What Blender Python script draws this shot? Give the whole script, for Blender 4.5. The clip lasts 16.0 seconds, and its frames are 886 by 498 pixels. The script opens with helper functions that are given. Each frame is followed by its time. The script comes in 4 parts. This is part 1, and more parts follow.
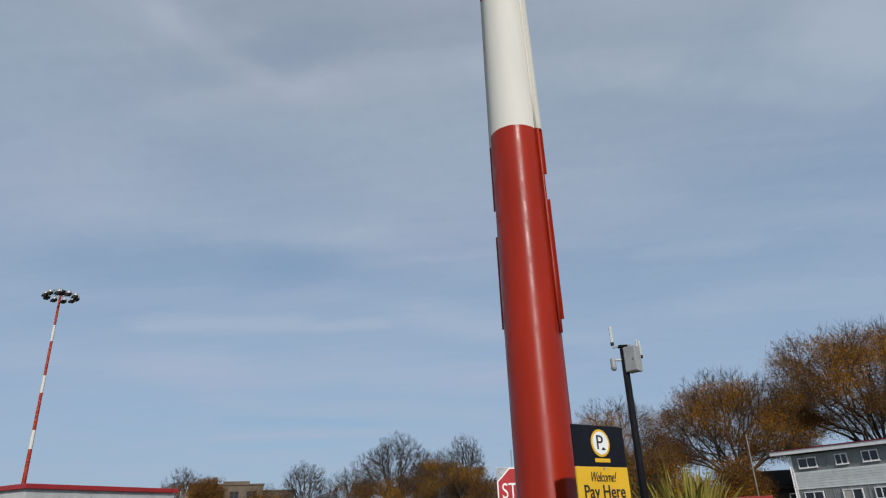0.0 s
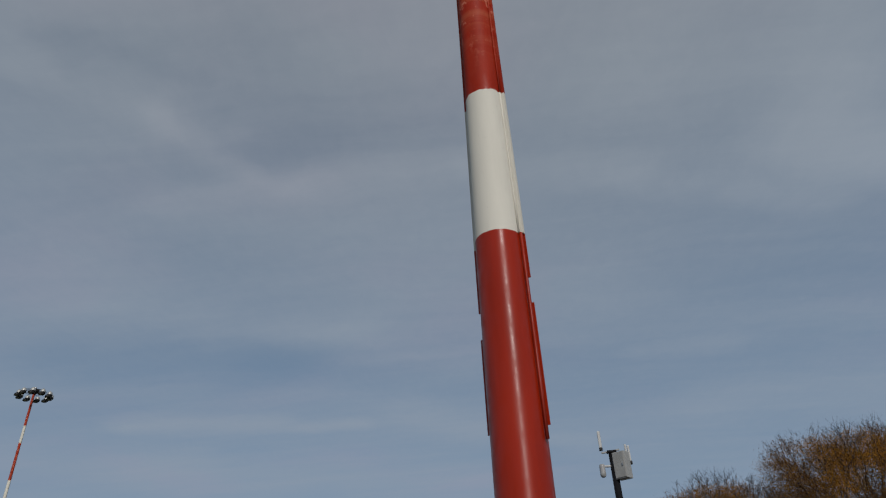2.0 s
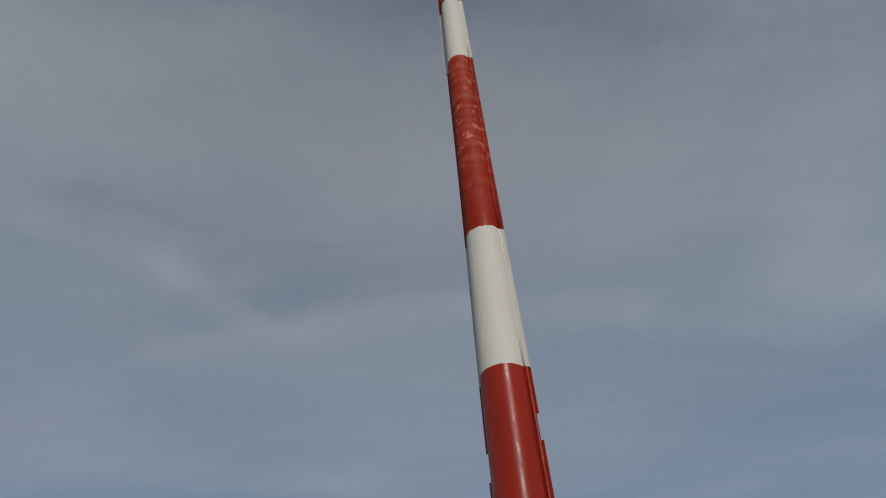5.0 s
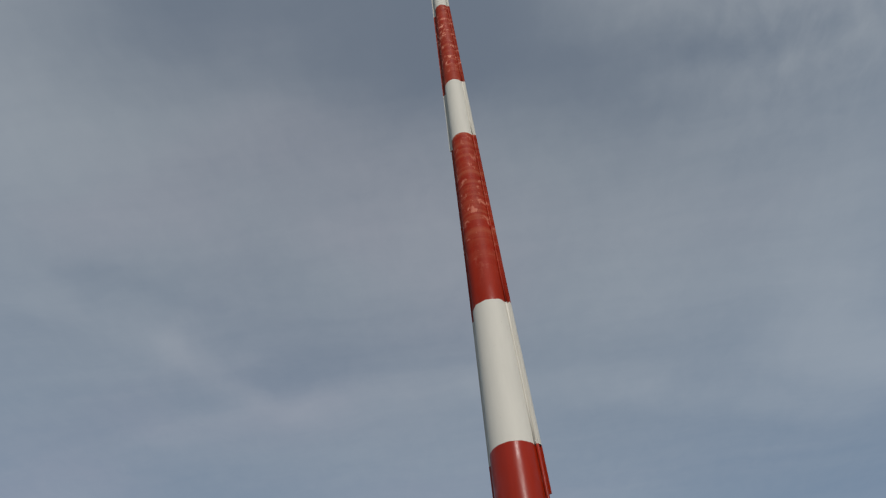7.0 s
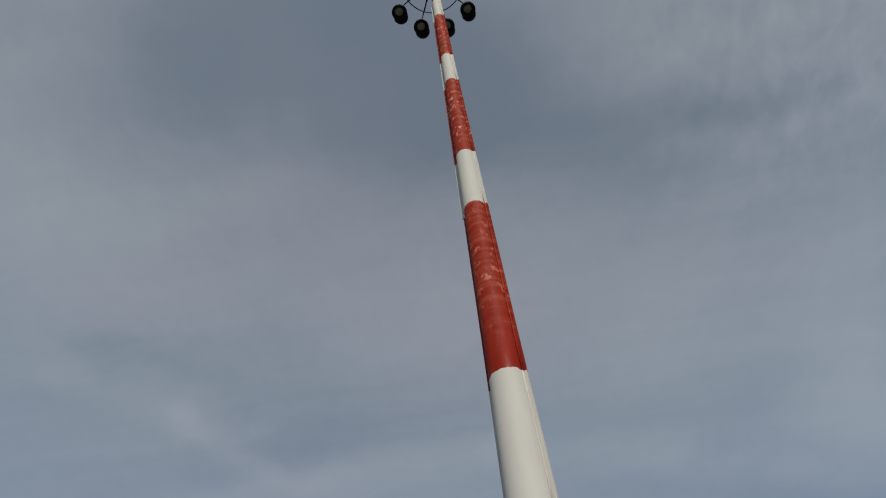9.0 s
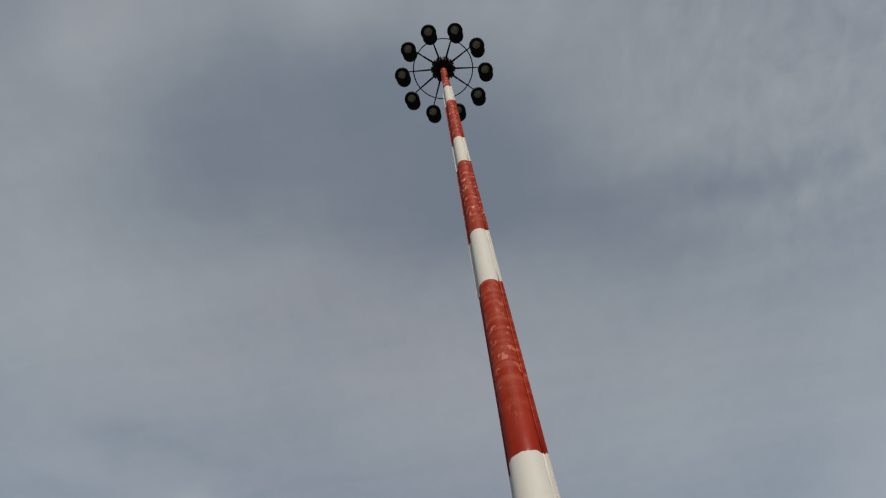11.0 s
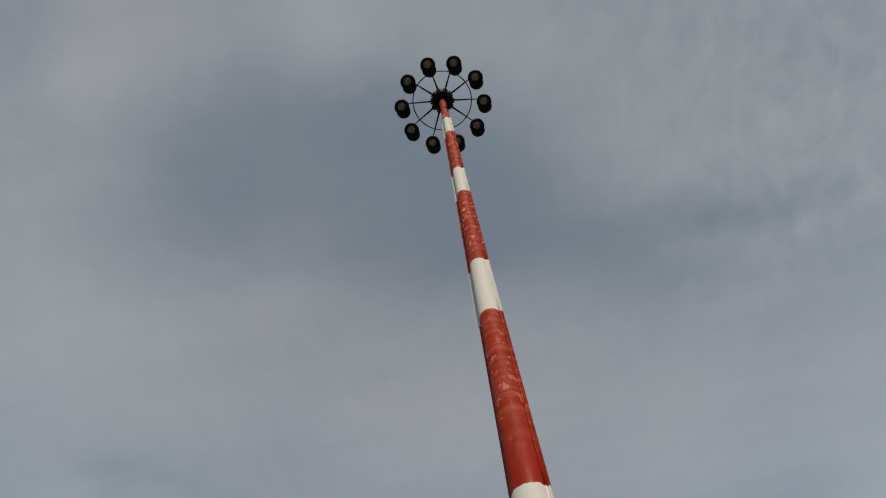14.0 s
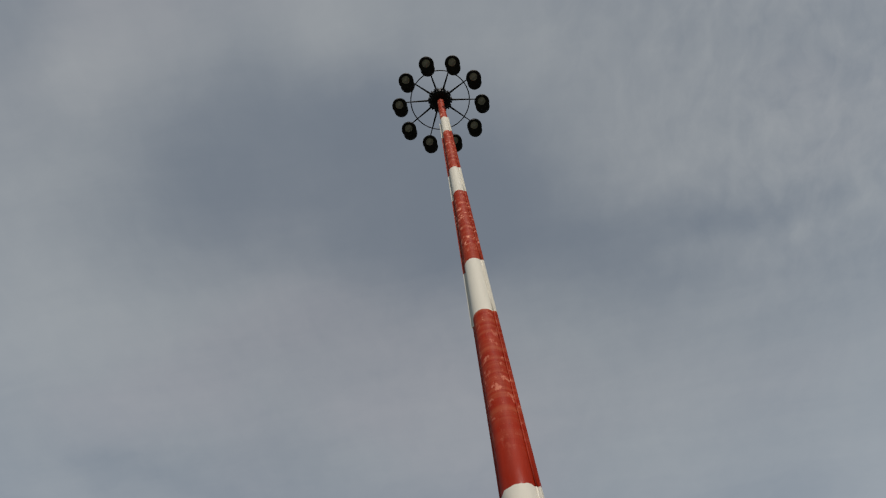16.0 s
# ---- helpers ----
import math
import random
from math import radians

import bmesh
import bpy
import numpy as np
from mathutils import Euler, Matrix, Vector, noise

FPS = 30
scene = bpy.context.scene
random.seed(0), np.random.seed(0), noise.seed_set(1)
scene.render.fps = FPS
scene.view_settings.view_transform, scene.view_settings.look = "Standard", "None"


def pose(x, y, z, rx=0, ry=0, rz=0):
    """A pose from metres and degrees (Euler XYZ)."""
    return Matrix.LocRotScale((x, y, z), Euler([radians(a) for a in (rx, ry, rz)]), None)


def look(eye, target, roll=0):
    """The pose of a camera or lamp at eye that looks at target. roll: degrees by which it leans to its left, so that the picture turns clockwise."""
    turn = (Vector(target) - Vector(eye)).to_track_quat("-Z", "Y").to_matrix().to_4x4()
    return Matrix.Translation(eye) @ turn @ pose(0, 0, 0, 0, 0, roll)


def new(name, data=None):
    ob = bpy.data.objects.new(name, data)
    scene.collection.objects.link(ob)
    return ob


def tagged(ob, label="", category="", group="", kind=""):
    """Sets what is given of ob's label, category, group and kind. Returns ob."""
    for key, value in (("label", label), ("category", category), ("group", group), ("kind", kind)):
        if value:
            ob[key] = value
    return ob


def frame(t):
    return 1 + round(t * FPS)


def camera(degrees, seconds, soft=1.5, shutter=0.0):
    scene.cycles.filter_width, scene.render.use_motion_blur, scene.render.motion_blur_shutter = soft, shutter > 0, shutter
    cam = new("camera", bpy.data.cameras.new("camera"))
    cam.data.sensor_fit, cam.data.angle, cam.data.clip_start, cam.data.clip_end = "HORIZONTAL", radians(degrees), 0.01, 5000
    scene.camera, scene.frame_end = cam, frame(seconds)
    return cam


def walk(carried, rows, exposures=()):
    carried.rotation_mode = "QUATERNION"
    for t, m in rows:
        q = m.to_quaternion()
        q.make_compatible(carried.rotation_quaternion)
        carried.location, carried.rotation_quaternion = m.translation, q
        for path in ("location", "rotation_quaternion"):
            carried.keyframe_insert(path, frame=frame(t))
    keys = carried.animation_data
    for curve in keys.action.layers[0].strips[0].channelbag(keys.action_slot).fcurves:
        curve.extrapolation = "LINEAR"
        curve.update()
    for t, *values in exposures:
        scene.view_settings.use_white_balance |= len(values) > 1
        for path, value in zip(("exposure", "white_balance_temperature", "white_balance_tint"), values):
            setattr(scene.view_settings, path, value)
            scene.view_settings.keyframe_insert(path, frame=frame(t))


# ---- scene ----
# ---------- camera ----------
def aim(yaw, pitch, roll, x, y, z):
    a, p = radians(yaw), radians(pitch)
    way = Vector((-math.sin(a) * math.cos(p), math.cos(a) * math.cos(p), math.sin(p)))
    return look((x, y, z), Vector((x, y, z)) + way, roll)


cam = camera(67.33, 16.0, soft=1.2)
PATH = [
    (0.0, aim(7.40, 22.94, -2.38, 0.000, 0.000, 1.600)),
    (0.5, aim(5.77, 25.44, -2.72, 0.028, -0.033, 1.629)),
    (1.0, aim(5.50, 27.56, -2.61, 0.034, -0.050, 1.639)),
    (1.5, aim(5.70, 29.54, -2.34, 0.032, -0.053, 1.641)),
    (2.0, aim(5.67, 31.18, -2.99, 0.030, -0.067, 1.645)),
    (2.5, aim(5.78, 32.83, -2.89, 0.036, -0.098, 1.680)),
    (3.0, aim(5.65, 35.28, -3.24, 0.044, -0.146, 1.698)),
    (3.5, aim(5.62, 36.92, -3.16, 0.057, -0.159, 1.682)),
    (4.0, aim(5.69, 39.36, -3.70, 0.045, -0.085, 1.627)),
    (6.5, aim(4.24, 48.22, -5.56, 0.007, 0.072, 1.602)),
    (7.0, aim(4.78, 49.87, -5.47, -0.000, 0.077, 1.619)),
    (7.5, aim(4.03, 50.31, -7.03, -0.009, 0.073, 1.619)),
    (8.0, aim(4.59, 52.43, -6.54, -0.011, 0.066, 1.613)),
    (8.5, aim(6.01, 54.12, -5.17, -0.006, 0.051, 1.619)),
    (9.0, aim(5.75, 55.61, -5.78, -0.001, 0.035, 1.626)),
    (9.5, aim(5.14, 57.32, -6.55, -0.002, 0.024, 1.634)),
    (10.0, aim(6.57, 59.35, -5.77, -0.001, 0.037, 1.640)),
    (12.5, aim(6.98, 64.75, -5.83, -0.007, 0.016, 1.632)),
    (13.0, aim(6.09, 65.02, -6.85, -0.011, 0.009, 1.629)),
    (13.5, aim(6.15, 65.17, -7.10, -0.013, 0.026, 1.633)),
    (14.0, aim(6.14, 65.08, -6.72, -0.014, 0.046, 1.634)),
    (14.5, aim(6.03, 64.81, -5.62, -0.007, 0.036, 1.637)),
    (15.0, aim(5.99, 65.47, -5.76, -0.006, 0.027, 1.632)),
    (15.5, aim(5.87, 65.73, -6.30, -0.007, 0.033, 1.633)),
    (16.0, aim(5.24, 64.99, -6.53, -0.004, 0.046, 1.636)),
]
EXPOSURES = [
    (0.0, 0.35, 6130, 10), (0.5, 0.12, 6200, 10), (1.0, -0.03, 6250, 10), (1.5, -0.04, 6280, 10), (2.0, -0.23, 6300, 10), (4.0, -0.27, 6330, 10), (6.5, -0.26, 6280, 10),
    (7.0, -0.10, 6280, 10), (8.5, -0.12, 6280, 10), (9.5, -0.11, 6320, 10), (10.0, 0.03, 6370, 10), (12.5, 0.06, 6760, 10), (16.0, 0.04, 6700, 10),
]
walk(cam, PATH, EXPOSURES)

# ---------- sky and sun ----------
SUN_EL, SUN_AZ = radians(36), radians(163)      # azimuth clockwise from +y


def node(tree, kind, x=0, y=0, **values):
    n = tree.nodes.new(kind)
    n.location = (x, y)
    for k, v in values.items():
        if k in n.inputs:
            n.inputs[k].default_value = v
    return n


def math_node(tree, op, a, b=None, clamp=False):
    n = tree.nodes.new("ShaderNodeMath")
    n.operation, n.use_clamp = op, clamp
    for i, v in enumerate((a, b)):
        if v is None:
            continue
        if isinstance(v, (int, float)):
            n.inputs[i].default_value = v
        else:
            tree.links.new(v, n.inputs[i])
    return n.outputs[0]


def map_range(tree, v, a, b, c=0.0, d=1.0):
    n = tree.nodes.new("ShaderNodeMapRange")
    n.interpolation_type = "SMOOTHSTEP"
    tree.links.new(v, n.inputs[0])
    for i, x in enumerate((a, b, c, d)):
        n.inputs[i + 1].default_value = x
    return n.outputs[0]


def mix_color(tree, fac, a, b, blend="MIX"):
    n = tree.nodes.new("ShaderNodeMix")
    n.data_type, n.blend_type = "RGBA", blend
    for i, v in ((0, fac), (6, a), (7, b)):
        if isinstance(v, (int, float)):
            n.inputs[i].default_value = v
        elif isinstance(v, tuple):
            n.inputs[i].default_value = (*v, 1)
        else:
            tree.links.new(v, n.inputs[i])
    return n.outputs[2]


def noise_at(tree, vec, scale, detail=4.0, rough=0.55, distort=0.0, size=(1, 1, 1), turn=0.0):
    m = tree.nodes.new("ShaderNodeMapping")
    m.inputs["Scale"].default_value = size
    m.inputs["Rotation"].default_value = (0, 0, turn)
    tree.links.new(vec, m.inputs["Vector"])
    n = node(tree, "ShaderNodeTexNoise", Scale=scale, Detail=detail, Roughness=rough, Distortion=distort)
    tree.links.new(m.outputs[0], n.inputs["Vector"])
    return n.outputs["Fac"]


# long soft clouds and the bluer gaps between them: from, to, half-width on the sheet, strength
VEIL = (
    ((-0.25, 0.21), (-0.04, 0.33), 0.288, -0.36),
    ((-0.47, 0.32), (-0.36, 0.30), 0.175, -0.18),
    ((0.05, 0.40), (0.27, 0.54), 0.187, -0.22),
    ((-0.19, 0.14), (-0.11, 0.19), 0.118, -0.14),
    ((-0.45, 0.06), (-0.14, 0.08), 0.126, 0.20),
    ((-0.14, 0.09), (0.11, 0.16), 0.129, 0.14),
    ((-0.63, 0.24), (-0.63, 0.41), 0.279, 0.07),
    ((-0.67, 0.71), (-0.40, 0.74), 0.147, -0.12),
    ((-0.52, -0.00), (-0.49, -0.01), 0.091, -0.20),
    ((0.30, 0.53), (0.49, 0.50), 0.041, 0.06),
    ((0.49, 0.50), (0.64, 0.48), 0.040, 0.06),
    ((0.37, 0.48), (0.54, 0.47), 0.065, -0.12),
    ((0.07, 0.73), (0.21, 0.79), 0.343, 0.10),
    ((0.37, 0.26), (0.57, 0.38), 0.270, 0.03),
)
MIDDLE = (
    ((-0.71, 0.46), (-0.68, 0.54), 0.303, 0.06),
    ((-0.67, 0.76), (-0.49, 0.96), 0.079, 0.10),
    ((-0.70, 0.67), (-0.51, 0.83), 0.054, -0.07),
    ((0.63, 0.78), (0.66, 0.89), 0.211, 0.15),
    ((-0.11, 0.35), (0.09, 0.42), 0.201, -0.12),
    ((0.21, 0.46), (0.42, 0.46), 0.099, -0.13),
    ((-0.68, 0.47), (-0.61, 0.62), 0.315, 0.05),
    ((0.28, 0.52), (0.63, 0.48), 0.035, 0.03),
    ((-0.77, 0.74), (-0.63, 0.89), 0.088, 0.11),
    ((-0.63, 0.89), (-0.51, 1.09), 0.069, 0.12),
    ((-0.70, 0.76), (-0.50, 0.92), 0.066, -0.09),
    ((-0.44, 0.96), (-0.12, 0.96), 0.193, -0.08),
    ((-0.40, 0.75), (-0.15, 0.86), 0.301, 0.12),
    ((-0.73, 0.56), (-0.62, 0.56), 0.186, 0.02),
)
BANKS = (
    ((-0.73, 1.17), (-0.43, 1.15), 0.131, 0.09),
    ((-0.43, 1.15), (-0.06, 1.16), 0.104, 0.11),
    ((-0.06, 1.16), (0.31, 1.23), 0.089, 0.11),
    ((0.31, 1.25), (0.74, 1.39), 0.103, 0.06),
    ((0.58, 1.34), (0.79, 1.42), 0.078, 0.08),
    ((0.70, 1.12), (0.84, 1.24), 0.232, 0.30),
    ((0.36, 0.90), (0.64, 1.01), 0.287, 0.08),
    ((0.77, 1.77), (1.01, 1.72), 0.482, -0.12),
    ((-1.31, 1.79), (-0.89, 1.94), 0.293, -0.12),
    ((-1.20, 1.37), (-1.10, 1.45), 0.475, 0.08),
    ((-0.84, 1.72), (-0.50, 1.85), 0.212, 0.10),
    ((-0.28, 1.44), (0.15, 1.63), 0.429, 0.06),
)
LOW_BANDS = (
    ((-1.45, 1.85), (-0.75, 1.99), 0.263, -0.14),
    ((-0.75, 1.99), (-0.19, 2.36), 0.251, -0.14),
    ((0.18, 2.27), (1.17, 2.36), 0.408, -0.12),
    ((-1.47, 2.36), (-0.96, 2.50), 0.165, 0.30),
    ((-0.83, 2.59), (-0.65, 2.60), 0.111, 0.25),
    ((-0.39, 2.58), (-0.14, 2.80), 0.304, 0.20),
    ((0.15, 3.01), (0.28, 3.08), 0.165, 0.20),
    ((0.46, 2.16), (0.72, 2.16), 0.134, 0.12),
    ((-0.68, 1.80), (-0.48, 1.81), 0.172, 0.08),
    ((-1.66, 3.07), (-0.22, 3.54), 0.513, 0.20),
    ((0.85, 2.65), (1.41, 2.65), 0.428, 0.16),
    ((-1.87, 4.04), (-1.17, 4.41), 0.241, -0.25),
    ((-2.15, 4.48), (-1.16, 4.70), 0.230, 0.25),
    ((-2.29, 4.79), (-1.66, 4.95), 0.232, -0.20),
    ((-1.67, 3.66), (-0.34, 4.43), 0.390, 0.15),
    ((-2.18, 2.61), (-1.47, 2.88), 0.398, 0.14),
)


def build_world():
    w = bpy.data.worlds.new("sky")
    scene.world = w
    w.use_nodes = True
    t = w.node_tree
    t.nodes.clear()
    sky = node(t, "ShaderNodeTexSky")
    sky.sky_type, sky.sun_disc = "NISHITA", False
    sky.sun_elevation, sky.sun_rotation = SUN_EL, SUN_AZ
    sky.air_density, sky.dust_density, sky.ozone_density = 1.0, 1.2, 1.2
    co = node(t, "ShaderNodeTexCoord")
    sep = node(t, "ShaderNodeSeparateXYZ")
    t.links.new(co.outputs["Generated"], sep.inputs[0])
    high = map_range(t, sep.outputs[2], 0.08, 0.95)
    haze = mix_color(t, high, (0.195, 0.295, 0.415), (0.210, 0.242, 0.278))
    blue = mix_color(t, 0.65, mix_color(t, 1.0, sky.outputs[0], (0.075, 0.075, 0.075), "MULTIPLY"), haze)
    cloud = mix_color(t, high, (0.305, 0.362, 0.435), (0.340, 0.362, 0.380))
    # cloud layer: directions met with a level sheet overhead
    up = math_node(t, "ADD", math_node(t, "MAXIMUM", sep.outputs[2], 0.0), 0.07)
    comb = node(t, "ShaderNodeCombineXYZ")
    t.links.new(math_node(t, "DIVIDE", sep.outputs[0], up), comb.inputs[0])
    t.links.new(math_node(t, "DIVIDE", sep.outputs[1], up), comb.inputs[1])
    # wind-blown drift of the sheet
    drift = node(t, "ShaderNodeTexNoise", Scale=2.6, Detail=5.0, Roughness=0.58)
    t.links.new(comb.outputs[0], drift.inputs["Vector"])
    warp = node(t, "ShaderNodeVectorMath")
    warp.operation = "MULTIPLY_ADD"
    t.links.new(drift.outputs["Color"], warp.inputs[0])
    warp.inputs[1].default_value = (0.13, 0.13, 0.0)
    t.links.new(comb.outputs[0], warp.inputs[2])
    flat = node(t, "ShaderNodeVectorMath")
    flat.operation = "SUBTRACT"
    flat.inputs[1].default_value = (0.065, 0.065, 0.0)
    t.links.new(warp.outputs[0], flat.inputs[0])
    vec = flat.outputs[0]
    broad = noise_at(t, vec, 1.5, 3, 0.5, 0.3, (1.0, 1.2, 1), 0.35)
    streak = noise_at(t, vec, 1.6, 6, 0.58, 0.5, (0.6, 1.8, 1), -0.45)
    fine = noise_at(t, vec, 24.0, 4, 0.55, 0.2, (1.25, 0.8, 1), 0.3)

    def math2(op, p, q):
        n = t.nodes.new("ShaderNodeVectorMath")
        n.operation = op
        for i, v in enumerate((p, q)):
            if isinstance(v, tuple):
                n.inputs[i].default_value = v
            else:
                t.links.new(v, n.inputs[i])
        return n

    def wisp(p, q, width, amount):
        """A long soft cloud (or a gap between clouds) from p to q on the sheet."""
        ab = (q[0] - p[0], q[1] - p[1], 0.0)
        ap = math2("SUBTRACT", vec, (p[0], p[1], 0.0)).outputs[0]
        along = math_node(t, "DIVIDE", math2("DOT_PRODUCT", ap, ab).outputs["Value"], max(1e-6, ab[0] ** 2 + ab[1] ** 2), clamp=False)
        along = math_node(t, "MINIMUM", math_node(t, "MAXIMUM", along, 0.0), 1.0)
        sc = t.nodes.new("ShaderNodeVectorMath")
        sc.operation = "SCALE"
        sc.inputs[0].default_value = ab
        t.links.new(along, sc.inputs["Scale"])
        dist = math2("LENGTH", math2("SUBTRACT", ap, sc.outputs[0]).outputs[0], (0.0, 0.0, 0.0)).outputs["Value"]
        return map_range(t, dist, 0.0, width, amount, 0.0)

    d = math_node(t, "ADD", math_node(t, "MULTIPLY", math_node(t, "SUBTRACT", broad, 0.5), 0.30), 0.52)
    d = math_node(t, "ADD", d, math_node(t, "MULTIPLY", math_node(t, "SUBTRACT", streak, 0.5), 0.36))
    fibre = noise_at(t, vec, 3.4, 6, 0.62, 0.25, (0.3, 2.3, 1), -0.75)
    d = math_node(t, "ADD", d, math_node(t, "MULTIPLY", math_node(t, "SUBTRACT", fibre, 0.5), 0.26))
    mottled = wisp((0.45, 0.05), (0.55, 0.3), 0.45, 0.42)
    d = math_node(t, "ADD", d, math_node(t, "MULTIPLY", math_node(t, "SUBTRACT", fine, 0.5), math_node(t, "ADD", mottled, 0.12)))
    for w in VEIL + MIDDLE + BANKS + LOW_BANDS:
        d = math_node(t, "ADD", d, wisp(*w))
    cover = map_range(t, d, -0.05, 1.1, 0.02, 1.0)
    # thicker parts of the veil are a little warmer, thinner ones cooler
    tint = noise_at(t, vec, 1.1, 3, 0.5, 0.2, (1.0, 1.4, 1), 0.9)
    cloud = mix_color(t, 1.0, cloud, mix_color(t, map_range(t, tint, 0.46, 0.74), (0.985, 0.998, 1.015), (1.04, 0.985, 1.02)), "MULTIPLY")
    col = mix_color(t, cover, blue, cloud)
    bg = node(t, "ShaderNodeBackground", Strength=1.0)
    t.links.new(col, bg.inputs[0])
    out = node(t, "ShaderNodeOutputWorld")
    t.links.new(bg.outputs[0], out.inputs[0])


build_world()
sun_data = bpy.data.lights.new("sun", "SUN")
sun_data.energy, sun_data.angle, sun_data.color = 2.75, radians(1.5), (1.0, 0.94, 0.86)
sun = new("sun", sun_data)
sun.matrix_world = look((0, 0, 60), Vector((0, 0, 60)) - Vector((math.sin(SUN_AZ) * math.cos(SUN_EL), math.cos(SUN_AZ) * math.cos(SUN_EL), math.sin(SUN_EL))))

# ---------- materials ----------
def surface(name, color, rough=0.6, metal=0.0, var=0.25, scale=3.0, bump=0.2, grain=60.0, specular=0.5, object_random=0.0, island_random=0.0, stretch=(1, 1, 1)):
    """A plain painted, cast or woven surface with two scales of variation."""
    m = bpy.data.materials.new(name)
    m.use_nodes = True
    t = m.node_tree
    b = t.nodes["Principled BSDF"]
    co = node(t, "ShaderNodeTexCoord")
    v = co.outputs["Object"]
    big = noise_at(t, v, scale, 5, 0.6, 0.3, stretch)
    small = noise_at(t, v, grain, 3, 0.6)
    dark = tuple(c * (1 - var) for c in color)
    light = tuple(min(1, c * (1 + var * 0.6)) for c in color)
    col = mix_color(t, map_range(t, big, 0.3, 0.72), dark, light)
    col = mix_color(t, math_node(t, "MULTIPLY", map_range(t, small, 0.35, 0.7), var * 0.5), col, tuple(c * 0.7 for c in color))
    for amount, source in ((object_random, "ShaderNodeObjectInfo"), (island_random, "ShaderNodeNewGeometry")):
        if amount:
            r = node(t, source).outputs["Random" if source == "ShaderNodeObjectInfo" else "Random Per Island"]
            hsv = node(t, "ShaderNodeHueSaturation")
            t.links.new(map_range(t, r, 0, 1, 1 - amount, 1 + amount), hsv.inputs["Value"])
            t.links.new(map_range(t, r, 0, 1, 0.5 - amount * 0.04, 0.5 + amount * 0.04), hsv.inputs["Hue"])
            t.links.new(col, hsv.inputs["Color"])
            col = hsv.outputs[0]
    t.links.new(col, b.inputs["Base Color"])
    t.links.new(map_range(t, small, 0.2, 0.8, max(0.02, rough - 0.08), min(1, rough + 0.1)), b.inputs["Roughness"])
    b.inputs["Metallic"].default_value = metal
    b.inputs["Specular IOR Level"].default_value = specular
    if bump:
        n = node(t, "ShaderNodeBump", Strength=bump, Distance=0.01)
        t.links.new(small, n.inputs["Height"])
        t.links.new(n.outputs[0], b.inputs["Normal"])
    return m


def mast_paint(name, color, chalk, rough):
    """Gloss paint on the mast; the red has chalked and flaked in patches part way up each upper band."""
    m = bpy.data.materials.new(name)
    m.use_nodes = True
    t = m.node_tree
    b = t.nodes["Principled BSDF"]
    co = node(t, "ShaderNodeTexCoord")
    v = co.outputs["Object"]
    sep = node(t, "ShaderNodeSeparateXYZ")
    t.links.new(v, sep.inputs[0])
    z = sep.outputs[2]
    streaks = noise_at(t, v, 2.2, 5, 0.6, 0.2, (2.0, 2.0, 0.25))
    grain = noise_at(t, v, 45.0, 3, 0.6)
    col = mix_color(t, map_range(t, streaks, 0.3, 0.7), tuple(c * (0.84 if chalk else 0.95) for c in color), tuple(min(1, c * (1.06 if chalk else 1.02)) for c in color))
    rings = noise_at(t, v, 1.0, 3, 0.6, 0.0, (0.05, 0.05, 5.0))
    if chalk:
        high = map_range(t, z, 8.6, 10.5)
        wash = math_node(t, "MULTIPLY", map_range(t, rings, 0.42, 0.66), high)
        col = mix_color(t, math_node(t, "MULTIPLY", wash, 0.42), col, chalk)
        patch = noise_at(t, v, 6.5, 5, 0.7, 0.15, (1.0, 1.0, 0.7))
        zone = noise_at(t, v, 0.32, 1, 0.5, 0.0, (0.2, 0.2, 1.0))
        zone = math_node(t, "MULTIPLY", math_node(t, "ADD", map_range(t, zone, 0.40, 0.56), map_range(t, z, 15.6, 17.0, 0.0, 0.55), True), high)
        flake = math_node(t, "MULTIPLY", map_range(t, patch, 0.54, 0.64), zone)
        col = mix_color(t, math_node(t, "MULTIPLY", flake, map_range(t, z, 13.3, 16.0, 0.42, 0.85)), col, tuple(min(1, c * 1.5 + 0.12) for c in chalk))
        worn = noise_at(t, v, 9.0, 4, 0.65, 0.3, (1.0, 1.0, 0.45))
        gloss = map_range(t, worn, 0.3, 0.7, rough - 0.10, rough + 0.12)
        t.links.new(math_node(t, "ADD", map_range(t, z, 8.3, 8.8, 0.0, 0.40), gloss), b.inputs["Roughness"])
    else:
        b.inputs["Roughness"].default_value = rough
    b.inputs["Specular IOR Level"].default_value = 0.42 if chalk else 0.2
    tangent = node(t, "ShaderNodeTangent")
    tangent.direction_type, tangent.axis = "RADIAL", "Z"
    t.links.new(tangent.outputs[0], b.inputs["Tangent"])
    b.inputs["Anisotropic"].default_value, b.inputs["Anisotropic Rotation"].default_value = 0.8, 0.25
    specks = noise_at(t, v, 26.0, 2, 0.5)
    col = mix_color(t, map_range(t, specks, 0.74, 0.80, 0, 0.6), col, (0.06, 0.03, 0.025))
    t.links.new(col, b.inputs["Base Color"])
    n = node(t, "ShaderNodeBump", Strength=0.06, Distance=0.01)
    t.links.new(math_node(t, "ADD", grain, streaks), n.inputs["Height"])
    t.links.new(n.outputs[0], b.inputs["Normal"])
    return m


